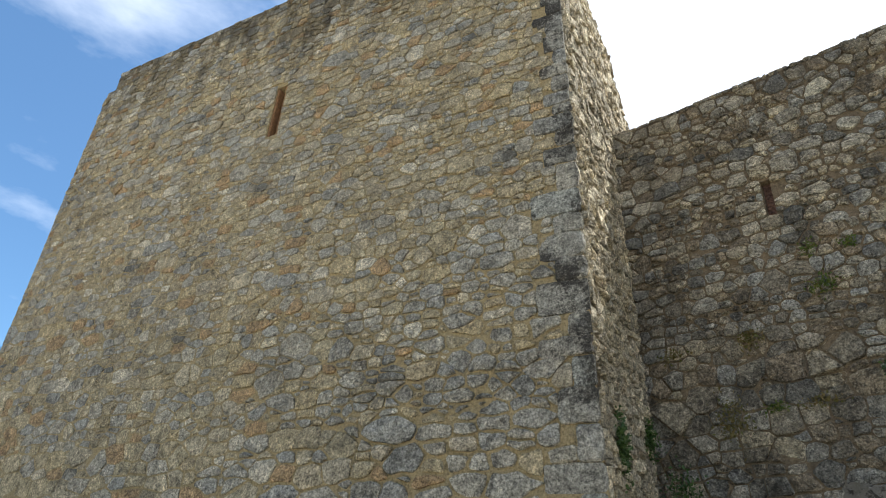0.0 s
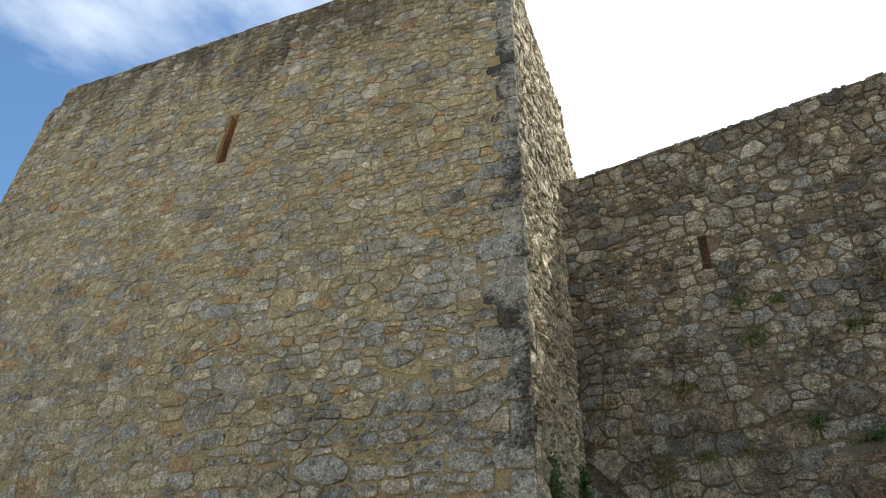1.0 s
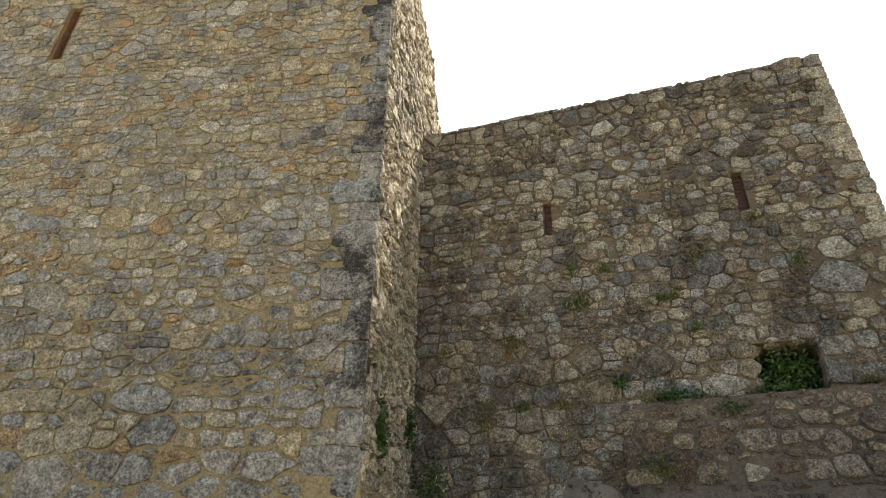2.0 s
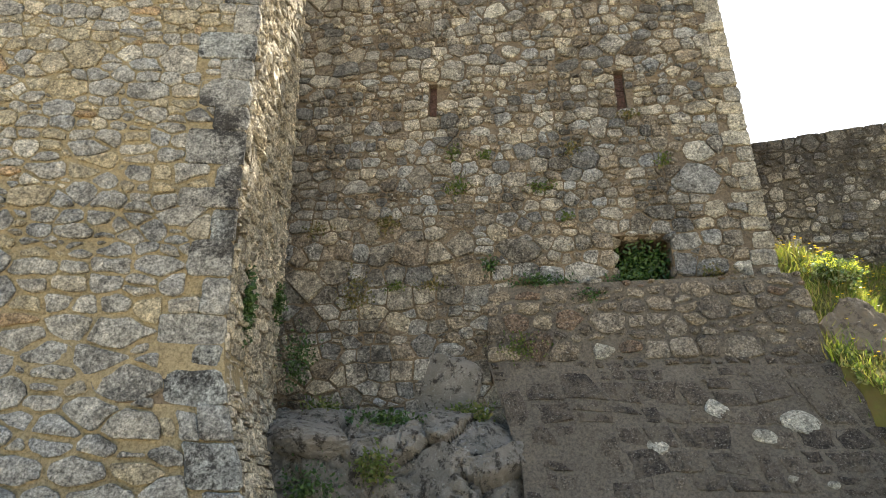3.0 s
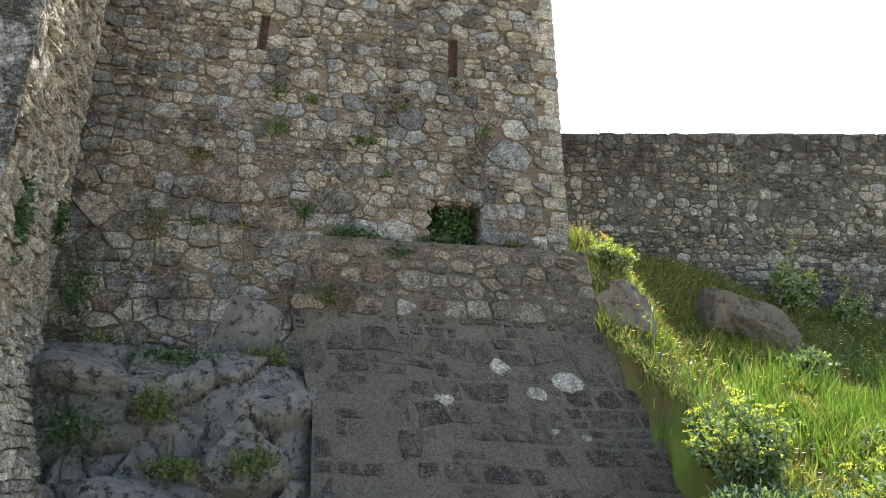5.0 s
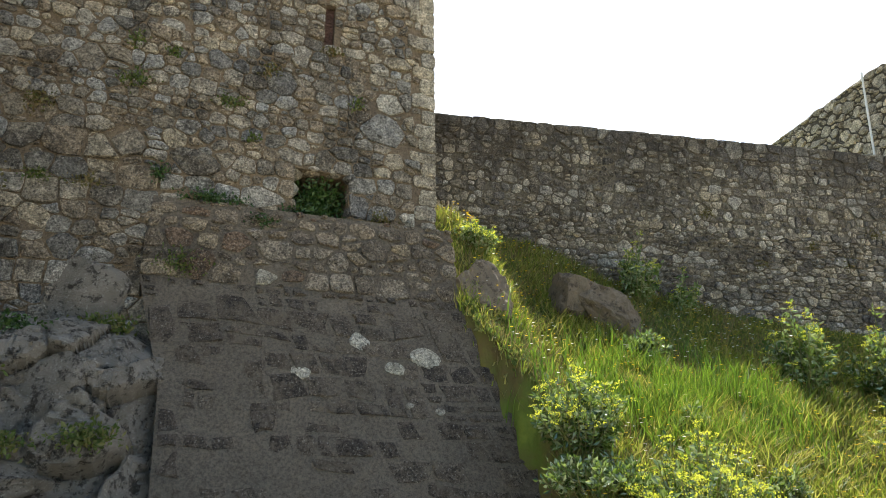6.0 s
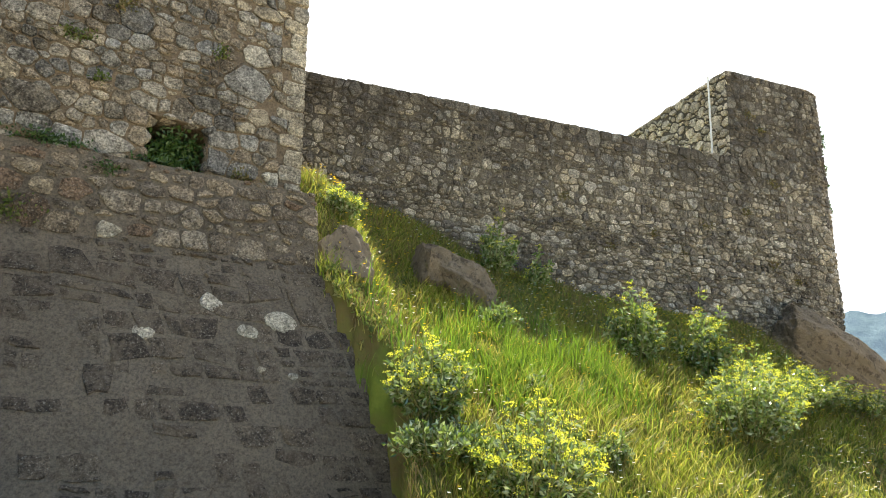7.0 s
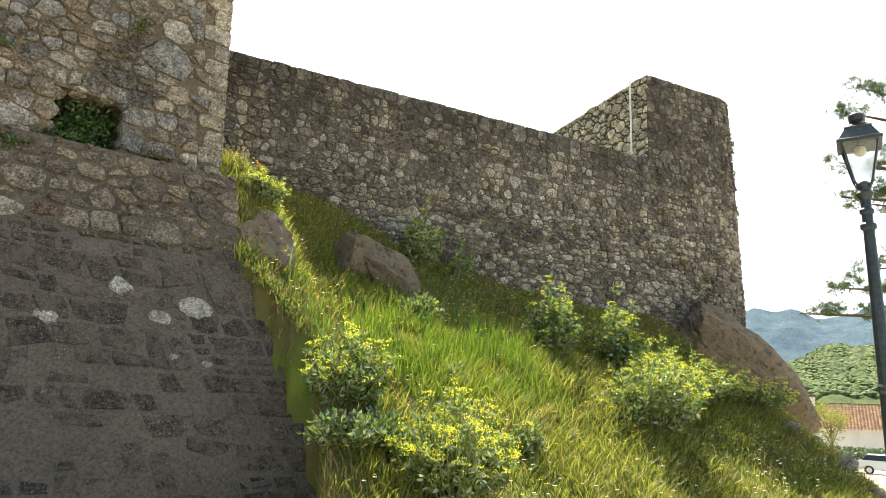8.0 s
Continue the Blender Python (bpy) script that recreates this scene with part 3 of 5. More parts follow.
class RoundCorner:
    """The bastion's far end: s runs along the front's last stretch, round the corner and back along the far side."""

    def __init__(self):
        f = C_FRONT
        self.pts = [f.at(14.9, 0), f.at(15.45, 0, -0.05), f.at(15.80, 0, -0.2), f.at(16.00, 0, -0.45), f.at(16.08, 0, -0.85), f.at(16.15, 0, -5.0)]
        self.cum = [0.0]
        for a, b in zip(self.pts, self.pts[1:]):
            self.cum.append(self.cum[-1] + (b - a).length)

    def at(self, s, z, out=0.0):
        s = min(max(s, 0.0), self.cum[-1] - 0.001)
        i = max(k for k in range(len(self.cum)) if self.cum[k] <= s)
        a, b = self.pts[i], self.pts[i + 1]
        d = (b - a).normalized()
        n = Vector((d.y, -d.x, 0))
        lean = 0.030 * (5.9 - z) * min(1.0, s / 0.9)
        return a + d * (s - self.cum[i]) + C_FRONT.u * lean + n * out + Vector((0, 0, z))


D_ROUND = RoundCorner()
_corner = C_FRONT.at(12.2, 0)
_back = _corner + Vector((0.24, 0.971, 0)) * 5.8
D_RETURN = Face((_back.x, _back.y), (_corner.x - _back.x, _corner.y - _back.y))
D_RETURN_LENGTH = (_corner - _back).length


def bastion_mesh():
    """The higher end of the curtain: flush front, a skewed return on its near side and a rounded far corner."""
    bm = bmesh.new()
    zs = list(np.linspace(-6.0, D_TOP, 12))
    ss = [0.0, 0.41, 0.75, 1.06, 1.47, D_ROUND.cum[-1]]
    rows = []
    for z in zs:
        row = [C_FRONT.at(12.2, z)] + [D_ROUND.at(s, z) for s in ss] + [Vector((_back.x, _back.y, z))]
        rows.append([bm.verts.new(p) for p in row])
    n = len(rows[0])
    for a, b in zip(rows, rows[1:]):
        for i in range(n):
            j = (i + 1) % n
            bm.faces.new((a[i], a[j], b[j], b[i]))
    bm.faces.new(rows[-1])
    return bm


wall_d = tagged(mesh_object("wall_d", bastion_mesh(), mortar_c), "taller rubble bastion with a rounded corner ending the curtain wall", "wall", kind="structure")


def talus_mesh():
    t = Talus()
    bm = bmesh.new()
    zs = list(np.linspace(-6.6, -1.0, 15))
    ss = list(np.linspace(0, 4.2, 14))
    g = [[bm.verts.new(t.at(s, z)) for s in ss] for z in zs]
    for j in range(len(zs) - 1):
        for i in range(len(ss) - 1):
            bm.faces.new((g[j][i], g[j][i + 1], g[j + 1][i + 1], g[j + 1][i]))
    rb = [bm.verts.new((t.at(4.2, z).x - 0.15, 1.6, z)) for z in zs]
    for j in range(len(zs) - 1):
        bm.faces.new((g[j][-1], rb[j], rb[j + 1], g[j + 1][-1]))
    tb = [bm.verts.new((v.co.x, 0.15, -0.96)) for v in g[-1]]
    for i in range(len(ss) - 1):
        bm.faces.new((g[-1][i], g[-1][i + 1], tb[i + 1], tb[i]))
    bm.faces.new((g[-1][-1], rb[-1], tb[-1]))
    lb = [bm.verts.new((t.at(0, z).x, 0.3, z)) for z in zs]
    for j in range(len(zs) - 1):
        bm.faces.new((lb[j], g[j][0], g[j + 1][0], lb[j + 1]))
    bmesh.ops.recalc_face_normals(bm, faces=bm.faces)
    return bm


talus = tagged(mesh_object("wall_skirt", talus_mesh(), mortar_t), "dark sloping stone skirt at the foot of the slit wall", "wall", kind="structure")

# ---------------------------------------------------------------- rocks
def planes(rng, count):
    out = []
    for _ in range(count):
        v = Vector((rng.gauss(0, 1), rng.gauss(0, 1), rng.gauss(0, 1))).normalized()
        out.append((v, rng.uniform(0.42, 0.86)))
    return out


def rock_mesh(rng, size, detail=4, cuts=13, rough=0.10):
    """A weathered block: a sphere cut by planes, then roughened at two scales."""
    bm = bmesh.new()
    bmesh.ops.create_icosphere(bm, subdivisions=detail, radius=1.0)
    cut = planes(rng, cuts)
    o = Vector((rng.uniform(0, 50), rng.uniform(0, 50), rng.uniform(0, 50)))
    for v in bm.verts:
        p = v.co.copy()
        for n, d in cut:
            k = p.dot(n)
            if k > d:
                p -= n * (k - d) * 0.92
        p *= 1 + rough * noise.noise(p * 2.3 + o) * 2 + rough * 1.6 * (0.4 - abs(noise.noise(p * 4.5 + o))) + rough * 0.8 * noise.noise(p * 9.0 + o) + rough * 0.5 * noise.noise(p * 21.0 + o)
        v.co = Vector((p.x * size[0], p.y * size[1], p.z * size[2]))
    return bm


def rock(rng, place, size, turn, material, label, detail=5, cuts=13, rough=0.10, dip=0):
    ob = mesh_object("rock", rock_mesh(rng, size, detail, cuts, rough), material, smooth=False)
    ob.matrix_world = pose(*place, 0, dip, turn)
    return tagged(ob, label, "rock", "rocks at the foot of the walls")


rr = random.Random(11)

def ledge_front(z):
    """How far the rock ledge stands forward at a height."""
    return float(np.interp(z, (-6.6, -4.6, -3.45, -3.15, -2.9), (-2.25, -1.65, -1.25, -0.85, 0.05)))


def rock_ledge():
    """The natural rock that the slit wall stands on: jointed blocks, stepped and cracked, with a narrow ledge on top."""
    cols, rows = 150, 130
    prof = [(-6.6, -2.25), (-4.6, -1.65), (-3.45, -1.25), (-3.15, -0.85), (-2.9, 0.05)]
    cum = [0.0]
    for (z0, y0), (z1, y1) in zip(prof, prof[1:]):
        cum.append(cum[-1] + math.hypot(z1 - z0, y1 - y0))
    vs, fs = [], []
    for j in range(rows):
        k = cum[-1] * j / (rows - 1)
        z, y = float(np.interp(k, cum, [p[0] for p in prof])), float(np.interp(k, cum, [p[1] for p in prof]))
        for i in range(cols):
            x = -2.5 + 4.2 * i / (cols - 1)
            step = 0.30 * noise.noise((x * 0.8, 4.0, z * 0.5))
            q = Vector((x * 1.5 + 0.25 * noise.noise((x * 2, 0, z * 2)), 0.3 * z, z * 2.0 + 0.25 * noise.noise((x * 2, 9, z * 2))))
            dist, pts = noise.voronoi(q)
            cell = noise.cell(pts[0] * 7.0)
            tilt = (q - pts[0]).dot(noise.cell_vector(pts[0] * 5.0) - Vector((0.5, 0.5, 0.5)))
            crack = max(0.0, 1 - (dist[1] - dist[0]) / 0.10)
            near, _ = noise.voronoi(q * 2.3)
            crack = max(crack, 0.5 * max(0.0, 1 - (near[1] - near[0]) / 0.09))
            out = 0.18 * (cell - 0.5) + 0.34 * tilt - 0.11 * crack + 0.05 * noise.noise((x * 5, 1, z * 5)) + 0.025 * noise.noise((x * 13, 2, z * 13))
            if j > rows - 8:
                out *= (rows - 1 - j) / 7
            vs.append((x, y - out * 0.85 + (x + 0.3) * 0.05 + 1.1 * max(0.0, x - 1.05), z + step * (1 if j < rows - 8 else 0.3) + out * 0.35))
    for j in range(rows - 1):
        for i in range(cols - 1):
            fs.append((j * cols + i, j * cols + i + 1, (j + 1) * cols + i + 1, (j + 1) * cols + i))
    return tagged(mesh_object("rock", (vs, fs), rock_mat), "jointed pale limestone ledge with black lichen under the slit wall", "rock", "rocks at the foot of the walls")


rock_ledge()
rock(rr, (0.45, -1.20, -3.90), (0.60, 0.26, 0.50), -8, rock_mat, "pale limestone boulder with black lichen spots", 5, 9, 0.05)
rock(rr, (-1.15, -1.15, -3.42), (0.62, 0.50, 0.32), 8, rock_mat, "grey limestone slab beside the tower foot", 5, 8, 0.05)
rock(rr, (-0.05, -1.62, -4.85), (0.95, 0.40, 0.45), 5, rock_mat, "low pale limestone boulder with dark cracks", 5, 9, 0.05)
rock(rr, (0.33, 0.0, -2.55), (0.74, 0.17, 0.68), 0, rock_mat, "large flat grey boulder built into the wall foot", 5, 8, 0.03)
rock(rr, (6.02, -0.02, -2.15), (0.58, 0.7, 0.85), 25, boulder_mat, "grey rock outcrop on the grassy bank", 5, 10, 0.06)
rock(rr, (8.42, 0.85, -1.50), (0.58, 0.5, 0.66), -25, boulder_mat, "brown boulder in the shaded grass", 5, 16, 0.07)
rock(rr, (9.12, 0.72, -1.88), (0.90, 0.5, 0.60), -8, boulder_mat, "leaning brown slab beside another boulder", 5, 16, 0.07, 34)
_foot = C_FRONT.at(14.95, 0, 0.1)
rock(rr, (_foot.x, _foot.y, -2.95), (3.7, 1.2, 1.35), -13, boulder_mat, "bare rock spur running down from the bastion foot", 6, 12, 0.05, 31)
for x, y, w in ((16.6, -3.3, 0.32), (17.4, -3.9, 0.4), (16.2, -4.9, 0.25), (15.2, -4.9, 0.2), (17.9, -3.2, 0.35)):
    rock(rr, (x, y, ground_height(x, y) + 0.05), (w, w * 0.8, w * 0.6), rr.uniform(0, 90), rock_mat, "small stone in the grass at the edge of the bank", 3)

# ---------------------------------------------------------------- plants
def leaf_material(name, colours, through_colour, rough=0.5, share=0.45, spec=0.3):
    m = Mat(name, rough)
    m.b.inputs["Specular IOR Level"].default_value = spec
    stops = [(0.1 + 0.8 * i / max(1, len(colours) - 1), c) for i, c in enumerate(colours)]
    c = m.ramp(m.random("island"), *stops)
    m.colour(c)
    tr = m.t.nodes.new("ShaderNodeBsdfTranslucent")
    m.put(m.mix(0.5, c, through_colour), tr.inputs["Color"])
    mixer = m.t.nodes.new("ShaderNodeMixShader")
    mixer.inputs[0].default_value = share
    m.t.links.new(m.b.outputs[0], mixer.inputs[1])
    m.t.links.new(tr.outputs[0], mixer.inputs[2])
    m.t.links.new(mixer.outputs[0], m.t.nodes["Material Output"].inputs["Surface"])
    return m.m


grass_mat = leaf_material("fresh_grass", [lin(54, 74, 25), lin(97, 116, 39), lin(131, 140, 57), lin(172, 158, 98), lin(117, 103, 60)], lin(162, 172, 56), 0.45, 0.46)
lush_mat = leaf_material("lush_grass", [lin(58, 88, 28), lin(86, 116, 36), lin(114, 134, 50)], lin(134, 166, 46), 0.45, 0.42)
weed_mat = leaf_material("low_weeds", [lin(70, 86, 40), lin(92, 104, 52), lin(120, 115, 72)], lin(124, 146, 56), 0.6, 0.35)
# The palest leaf colour stands in for white glints on glossy leaves.
leaf_glint_mat = leaf_material("shrub_leaf_painted_glint", [lin(54, 74, 36), lin(84, 104, 50), lin(114, 130, 72), lin(152, 162, 122)], lin(140, 166, 60), 0.16, 0.32, 1.0)
ivy_mat = leaf_material("ivy_leaf", [lin(44, 66, 30), lin(60, 84, 38), lin(76, 98, 48)], lin(90, 130, 40), 0.4, 0.25, 0.5)
dry_mat = leaf_material("dry_weeds", [lin(104, 92, 60), lin(92, 96, 54), lin(138, 120, 84)], lin(130, 120, 60), 0.8, 0.3)
bloom_mat = leaf_material("yellow_bloom", [lin(196, 198, 62), lin(212, 208, 84), lin(176, 188, 66)], lin(214, 216, 60), 0.6, 0.45)
white_mat = leaf_material("white_petal", [lin(226, 226, 216), lin(236, 234, 226)], lin(230, 230, 215), 0.5, 0.35)
gold_mat = leaf_material("golden_petal", [lin(226, 184, 30), lin(232, 200, 50)], lin(230, 200, 40), 0.5, 0.35)
needle_mat = leaf_material("pine_needle", [lin(56, 76, 44), lin(72, 92, 54), lin(88, 104, 62)], lin(90, 120, 50), 0.5, 0.25)
stem_mat = Mat("green_stem", 0.8).colour(lin(110, 112, 62)).m
bark_mat = mortar_material("pine_bark", lin(118, 92, 72), lin(92, 74, 60), lin(58, 48, 40), 0.6)


def put_leaf(bv, bf, p, along, side, length, width):
    k = len(bv)
    up = along.cross(side) * width * 0.25
    bv += [p, p + along * length * 0.5 + side * width * 0.5 + up, p + along * length, p + along * length * 0.5 - side * width * 0.5 + up]
    bf += [(k, k + 1, k + 2), (k, k + 2, k + 3)]


def any_way(rng, lift=0.0):
    v = Vector((rng.gauss(0, 1), rng.gauss(0, 1), rng.gauss(0, 1) + lift))
    return v.normalized() if v.length > 1e-3 else Vector((0, 0, 1))


def tube(bv, bf, path, radii, sides=6):
    k = len(bv)
    for i, p in enumerate(path):
        d = (path[min(i + 1, len(path) - 1)] - path[max(i - 1, 0)]).normalized()
        a = d.cross(Vector((0.3, 0.9, 0.31))).normalized()
        b = d.cross(a)
        for j in range(sides):
            w = j / sides * math.tau
            bv.append(p + (a * math.cos(w) + b * math.sin(w)) * radii[i])
    for i in range(len(path) - 1):
        for j in range(sides):
            q = (j + 1) % sides
            bf.append((k + i * sides + j, k + i * sides + q, k + (i + 1) * sides + q, k + (i + 1) * sides + j))
    bf.append(tuple(k + (len(path) - 1) * sides + j for j in range(sides)))


def shrub(rng, place, radius, height, stems, bloom, label, leaf=0.075):
    """A leafy herb clump: stems from one foot, leaves along them, flat yellow flower heads on top."""
    ob = new("shrub")
    ob.location = place
    tagged(ob, label, "shrub", "flowering shrubs on the bank")
    sv, sf, lv, lf, fv, ff = [], [], [], [], [], []
    for _ in range(stems):
        a, r = rng.uniform(0, math.tau), radius * math.sqrt(rng.uniform(0, 1))
        lobe = 1 + 0.45 * noise.noise((math.cos(a) * 1.3 + place[0], math.sin(a) * 1.3, place[1]))
        h = height * (1 - 0.5 * (r / radius) ** 2) * rng.uniform(0.55, 1.15) * lobe
        r *= lobe
        tip = Vector((math.cos(a) * r, math.sin(a) * r, h))
        path = [Vector((tip.x * 0.2, tip.y * 0.2, -0.08)), Vector((tip.x * 0.75, tip.y * 0.75, h * 0.55)), tip]
        tube(sv, sf, path, (0.010, 0.008, 0.005), 4)
        for _ in range(26):
            k = rng.uniform(0.25, 1.0)
            p = path[0].lerp(path[1], k / 0.55) if k < 0.55 else path[1].lerp(path[2], (k - 0.55) / 0.45)
            w = any_way(rng, 0.5)
            put_leaf(lv, lf, p + w * rng.uniform(0, 0.07), w, w.cross(any_way(rng)).normalized(), leaf * rng.uniform(0.7, 1.4), leaf * rng.uniform(0.4, 0.7))
        if rng.random() < bloom:
            for _ in range(rng.randint(3, 6)):
                c = tip + Vector((rng.gauss(0, 0.06), rng.gauss(0, 0.06), rng.uniform(-0.05, 0.05)))
                for _ in range(9):
                    q = c + Vector((rng.gauss(0, 0.022), rng.gauss(0, 0.022), rng.gauss(0, 0.008)))
                    w = any_way(rng, 1.2)
                    put_leaf(fv, ff, q, w, w.cross(any_way(rng)).normalized(), rng.uniform(0.016, 0.026), rng.uniform(0.013, 0.022))
    tagged(part("stem", (sv, sf), stem_mat, ob), kind="stuff")
    tagged(part("leaves", (lv, lf), leaf_glint_mat, ob), kind="stuff")
    if fv:
        tagged(part("bloom", (fv, ff), bloom_mat, ob, "small yellow flower heads"), kind="stuff")
    return ob


def on_ground(x, y, lift=0.0):
    return (x, y, ground_height(x, y) + lift)


pr = random.Random(21)
shrub(pr, on_ground(6.45, -2.65), 0.62, 0.95, 120, 0.4, "bushy green shrub with glossy leaves beside the skirt wall", 0.085)
shrub(pr, on_ground(7.05, -3.95), 0.78, 1.1, 170, 0.85, "large shrub covered with yellow flower heads in the grass", 0.08)
shrub(pr, on_ground(6.6, -3.2), 0.35, 0.4, 40, 0.1, "low shrub with glint-painted pale leaves at the foot of the bank")
shrub(pr, on_ground(6.1, -3.25), 0.45, 0.4, 55, 0.0, "low shrub with glint-painted pale leaves under the glossy one")
shrub(pr, on_ground(8.45, -2.1), 0.26, 0.42, 30, 0.0, "small round shrub with leaves painted whitish for glints")
shrub(pr, on_ground(8.9, -3.3), 0.30, 0.40, 30, 0.1, "small leafy shrub in the tall grass")
shrub(pr, on_ground(12.25, -3.0), 0.85, 1.3, 130, 0.6, "broad shrub with many yellow flower heads", 0.095)
shrub(pr, on_ground(13.3, -2.5), 0.95, 1.25, 140, 0.75, "spreading shrub with yellow flower heads on the bank", 0.095)
shrub(pr, on_ground(14.5, -2.3), 0.85, 0.95, 110, 0.85, "wide yellow-flowering shrub on the bank", 0.09)
shrub(pr, on_ground(15.6, -2.2), 0.8, 0.7, 90, 0.9, "low yellow-flowering shrub near the edge of the bank")
shrub(pr, on_ground(16.7, -2.7), 0.7, 0.5, 70, 0.9, "low yellow-flowering shrub at the edge of the bank")
shrub(pr, on_ground(11.9, -1.02), 0.55, 1.4, 55, 0.85, "tall leafy shrub standing before the curtain wall", 0.11)
shrub(pr, on_ground(13.6, -1.26), 0.55, 1.3, 55, 0.85, "tall leafy shrub near the bastion", 0.11)
shrub(pr, on_ground(10.55, 1.75), 0.50, 1.45, 34, 0.8, "slender yellow-topped shrub against the curtain wall", 0.11)
shrub(pr, on_ground(11.5, 1.45), 0.35, 0.85, 18, 0.6, "slender shrub at the foot of the curtain wall", 0.10)
shrub(pr, on_ground(6.25, 0.45), 0.42, 0.42, 70, 0.8, "sunlit shrub on the crest beside the block corner")
shrub(pr, on_ground(9.0, -0.3), 0.40, 0.4, 34, 0.15, "leafy weed under the brown boulder", 0.09)


def grass(rng):
    """Blades all over the bank: tall and bright in the sun, shorter near the wall."""
    bv, bf = [], []
    n = 0
    while n < 80000:
        x, y = rng.uniform(5.3, 18.6), rng.uniform(-6.2, 3.3)
        s = (x - 6.0) * 0.974 + (y - 3.5) * -0.225
        d = (x - 6.0) * -0.225 + (y - 3.5) * -0.974
        if d < 0.12 or s > 16.5:
            continue
        z = ground_height(x, y)
        if x < bank_edge(y) - 0.14 and y < 0.6:
            continue
        if z < -5.75:
            continue
        patch = noise.noise((x * 0.55, y * 0.55, 4.4))
        if patch < -0.22 and rng.random() < 0.75:
            continue
        far = math.hypot(x - 2, y + 10)
        tall = 0.12 + 0.10 * max(0, patch) + (0.10 * math.exp(-((x - 8.6) / 2.2) ** 2 - ((y + 1.9) / 1.1) ** 2))
        tall += 0.16 * max(0.0, noise.noise((x * 1.7, y * 1.7, 30.0)))
        if d < 2.4:
            tall *= 0.7
        if s < 1.3:
            tall *= 0.6
        h = tall * rng.uniform(0.5, 1.5) + 0.04
        w = rng.uniform(0.005, 0.010) * (0.7 + far / 14)
        a = rng.uniform(0, math.tau)
        side = Vector((math.cos(a), math.sin(a), 0)) * w
        lean = Vector((rng.gauss(0, 0.42), rng.gauss(0, 0.42), 0)) * h
        p = Vector((x, y, z - 0.02))
        m = p + lean * 0.4 + Vector((0, 0, h * 0.6))
        t = p + lean * 1.3 + Vector((0, 0, h))
        k = len(bv)
        bv += [p - side, p + side, m + side * 0.7, m - side * 0.7, t]
        bf += [(k, k + 1, k + 2, k + 3), (k + 3, k + 2, k + 4)]
        n += 1
    tagged(mesh_object("grass", (bv, bf), grass_mat), "bright spring grass on the sunlit bank", "grass", kind="stuff")
    bv, bf = [], []
    for _ in range(34000):
        x, y = rng.uniform(5.4, 18.4), rng.uniform(-6.0, 3.0)
        d = (x - 6.0) * -0.225 + (y - 3.5) * -0.974
        if d < 0.2 or noise.noise((x * 0.7, y * 0.7, 22.0)) < (-0.25 if x < 7.6 else 0.0):
            continue
        z = ground_height(x, y)
        if z < -5.75 or (x < bank_edge(y) - 0.14 and y < 0.6):
            continue
        h = rng.uniform(0.10, 0.42)
        p = Vector((x, y, z - 0.02))
        w = any_way(rng, 2.6)
        put_leaf(bv, bf, p, w, w.cross(any_way(rng)).normalized(), h, rng.uniform(0.008, 0.016))
    tagged(mesh_object("dry_grass", (bv, bf), dry_mat), "dry tan stalks mixed into the grass", "grass", kind="stuff")


grass(random.Random(31))


def tall_grass(rng):
    """A lush stand of broad upright blades in the middle of the bank."""
    bv, bf, n = [], [], 0
    while n < 4200:
        x, y = rng.gauss(9.0, 1.15), rng.gauss(-1.55, 0.62)
        if noise.noise((x * 1.2, y * 1.2, 17.0)) < -0.12:
            continue
        z, h, a = ground_height(x, y), rng.uniform(0.28, 0.62), rng.uniform(0, math.tau)
        side = Vector((math.cos(a), math.sin(a), 0)) * rng.uniform(0.006, 0.012)
        lean = Vector((rng.gauss(0, 0.16), rng.gauss(0, 0.16), 0)) * h
        p = Vector((x, y, z - 0.02))
        m = p + lean * 0.4 + Vector((0, 0, h * 0.6))
        k = len(bv)
        bv += [p - side, p + side, m + side * 0.8, m - side * 0.8, p + lean * 1.5 + Vector((0, 0, h))]
        bf += [(k, k + 1, k + 2, k + 3), (k + 3, k + 2, k + 4)]
        n += 1
    tagged(mesh_object("tall_grass", (bv, bf), lush_mat), "tall lush green grass in the middle of the bank", "grass", kind="stuff")


tall_grass(random.Random(33))


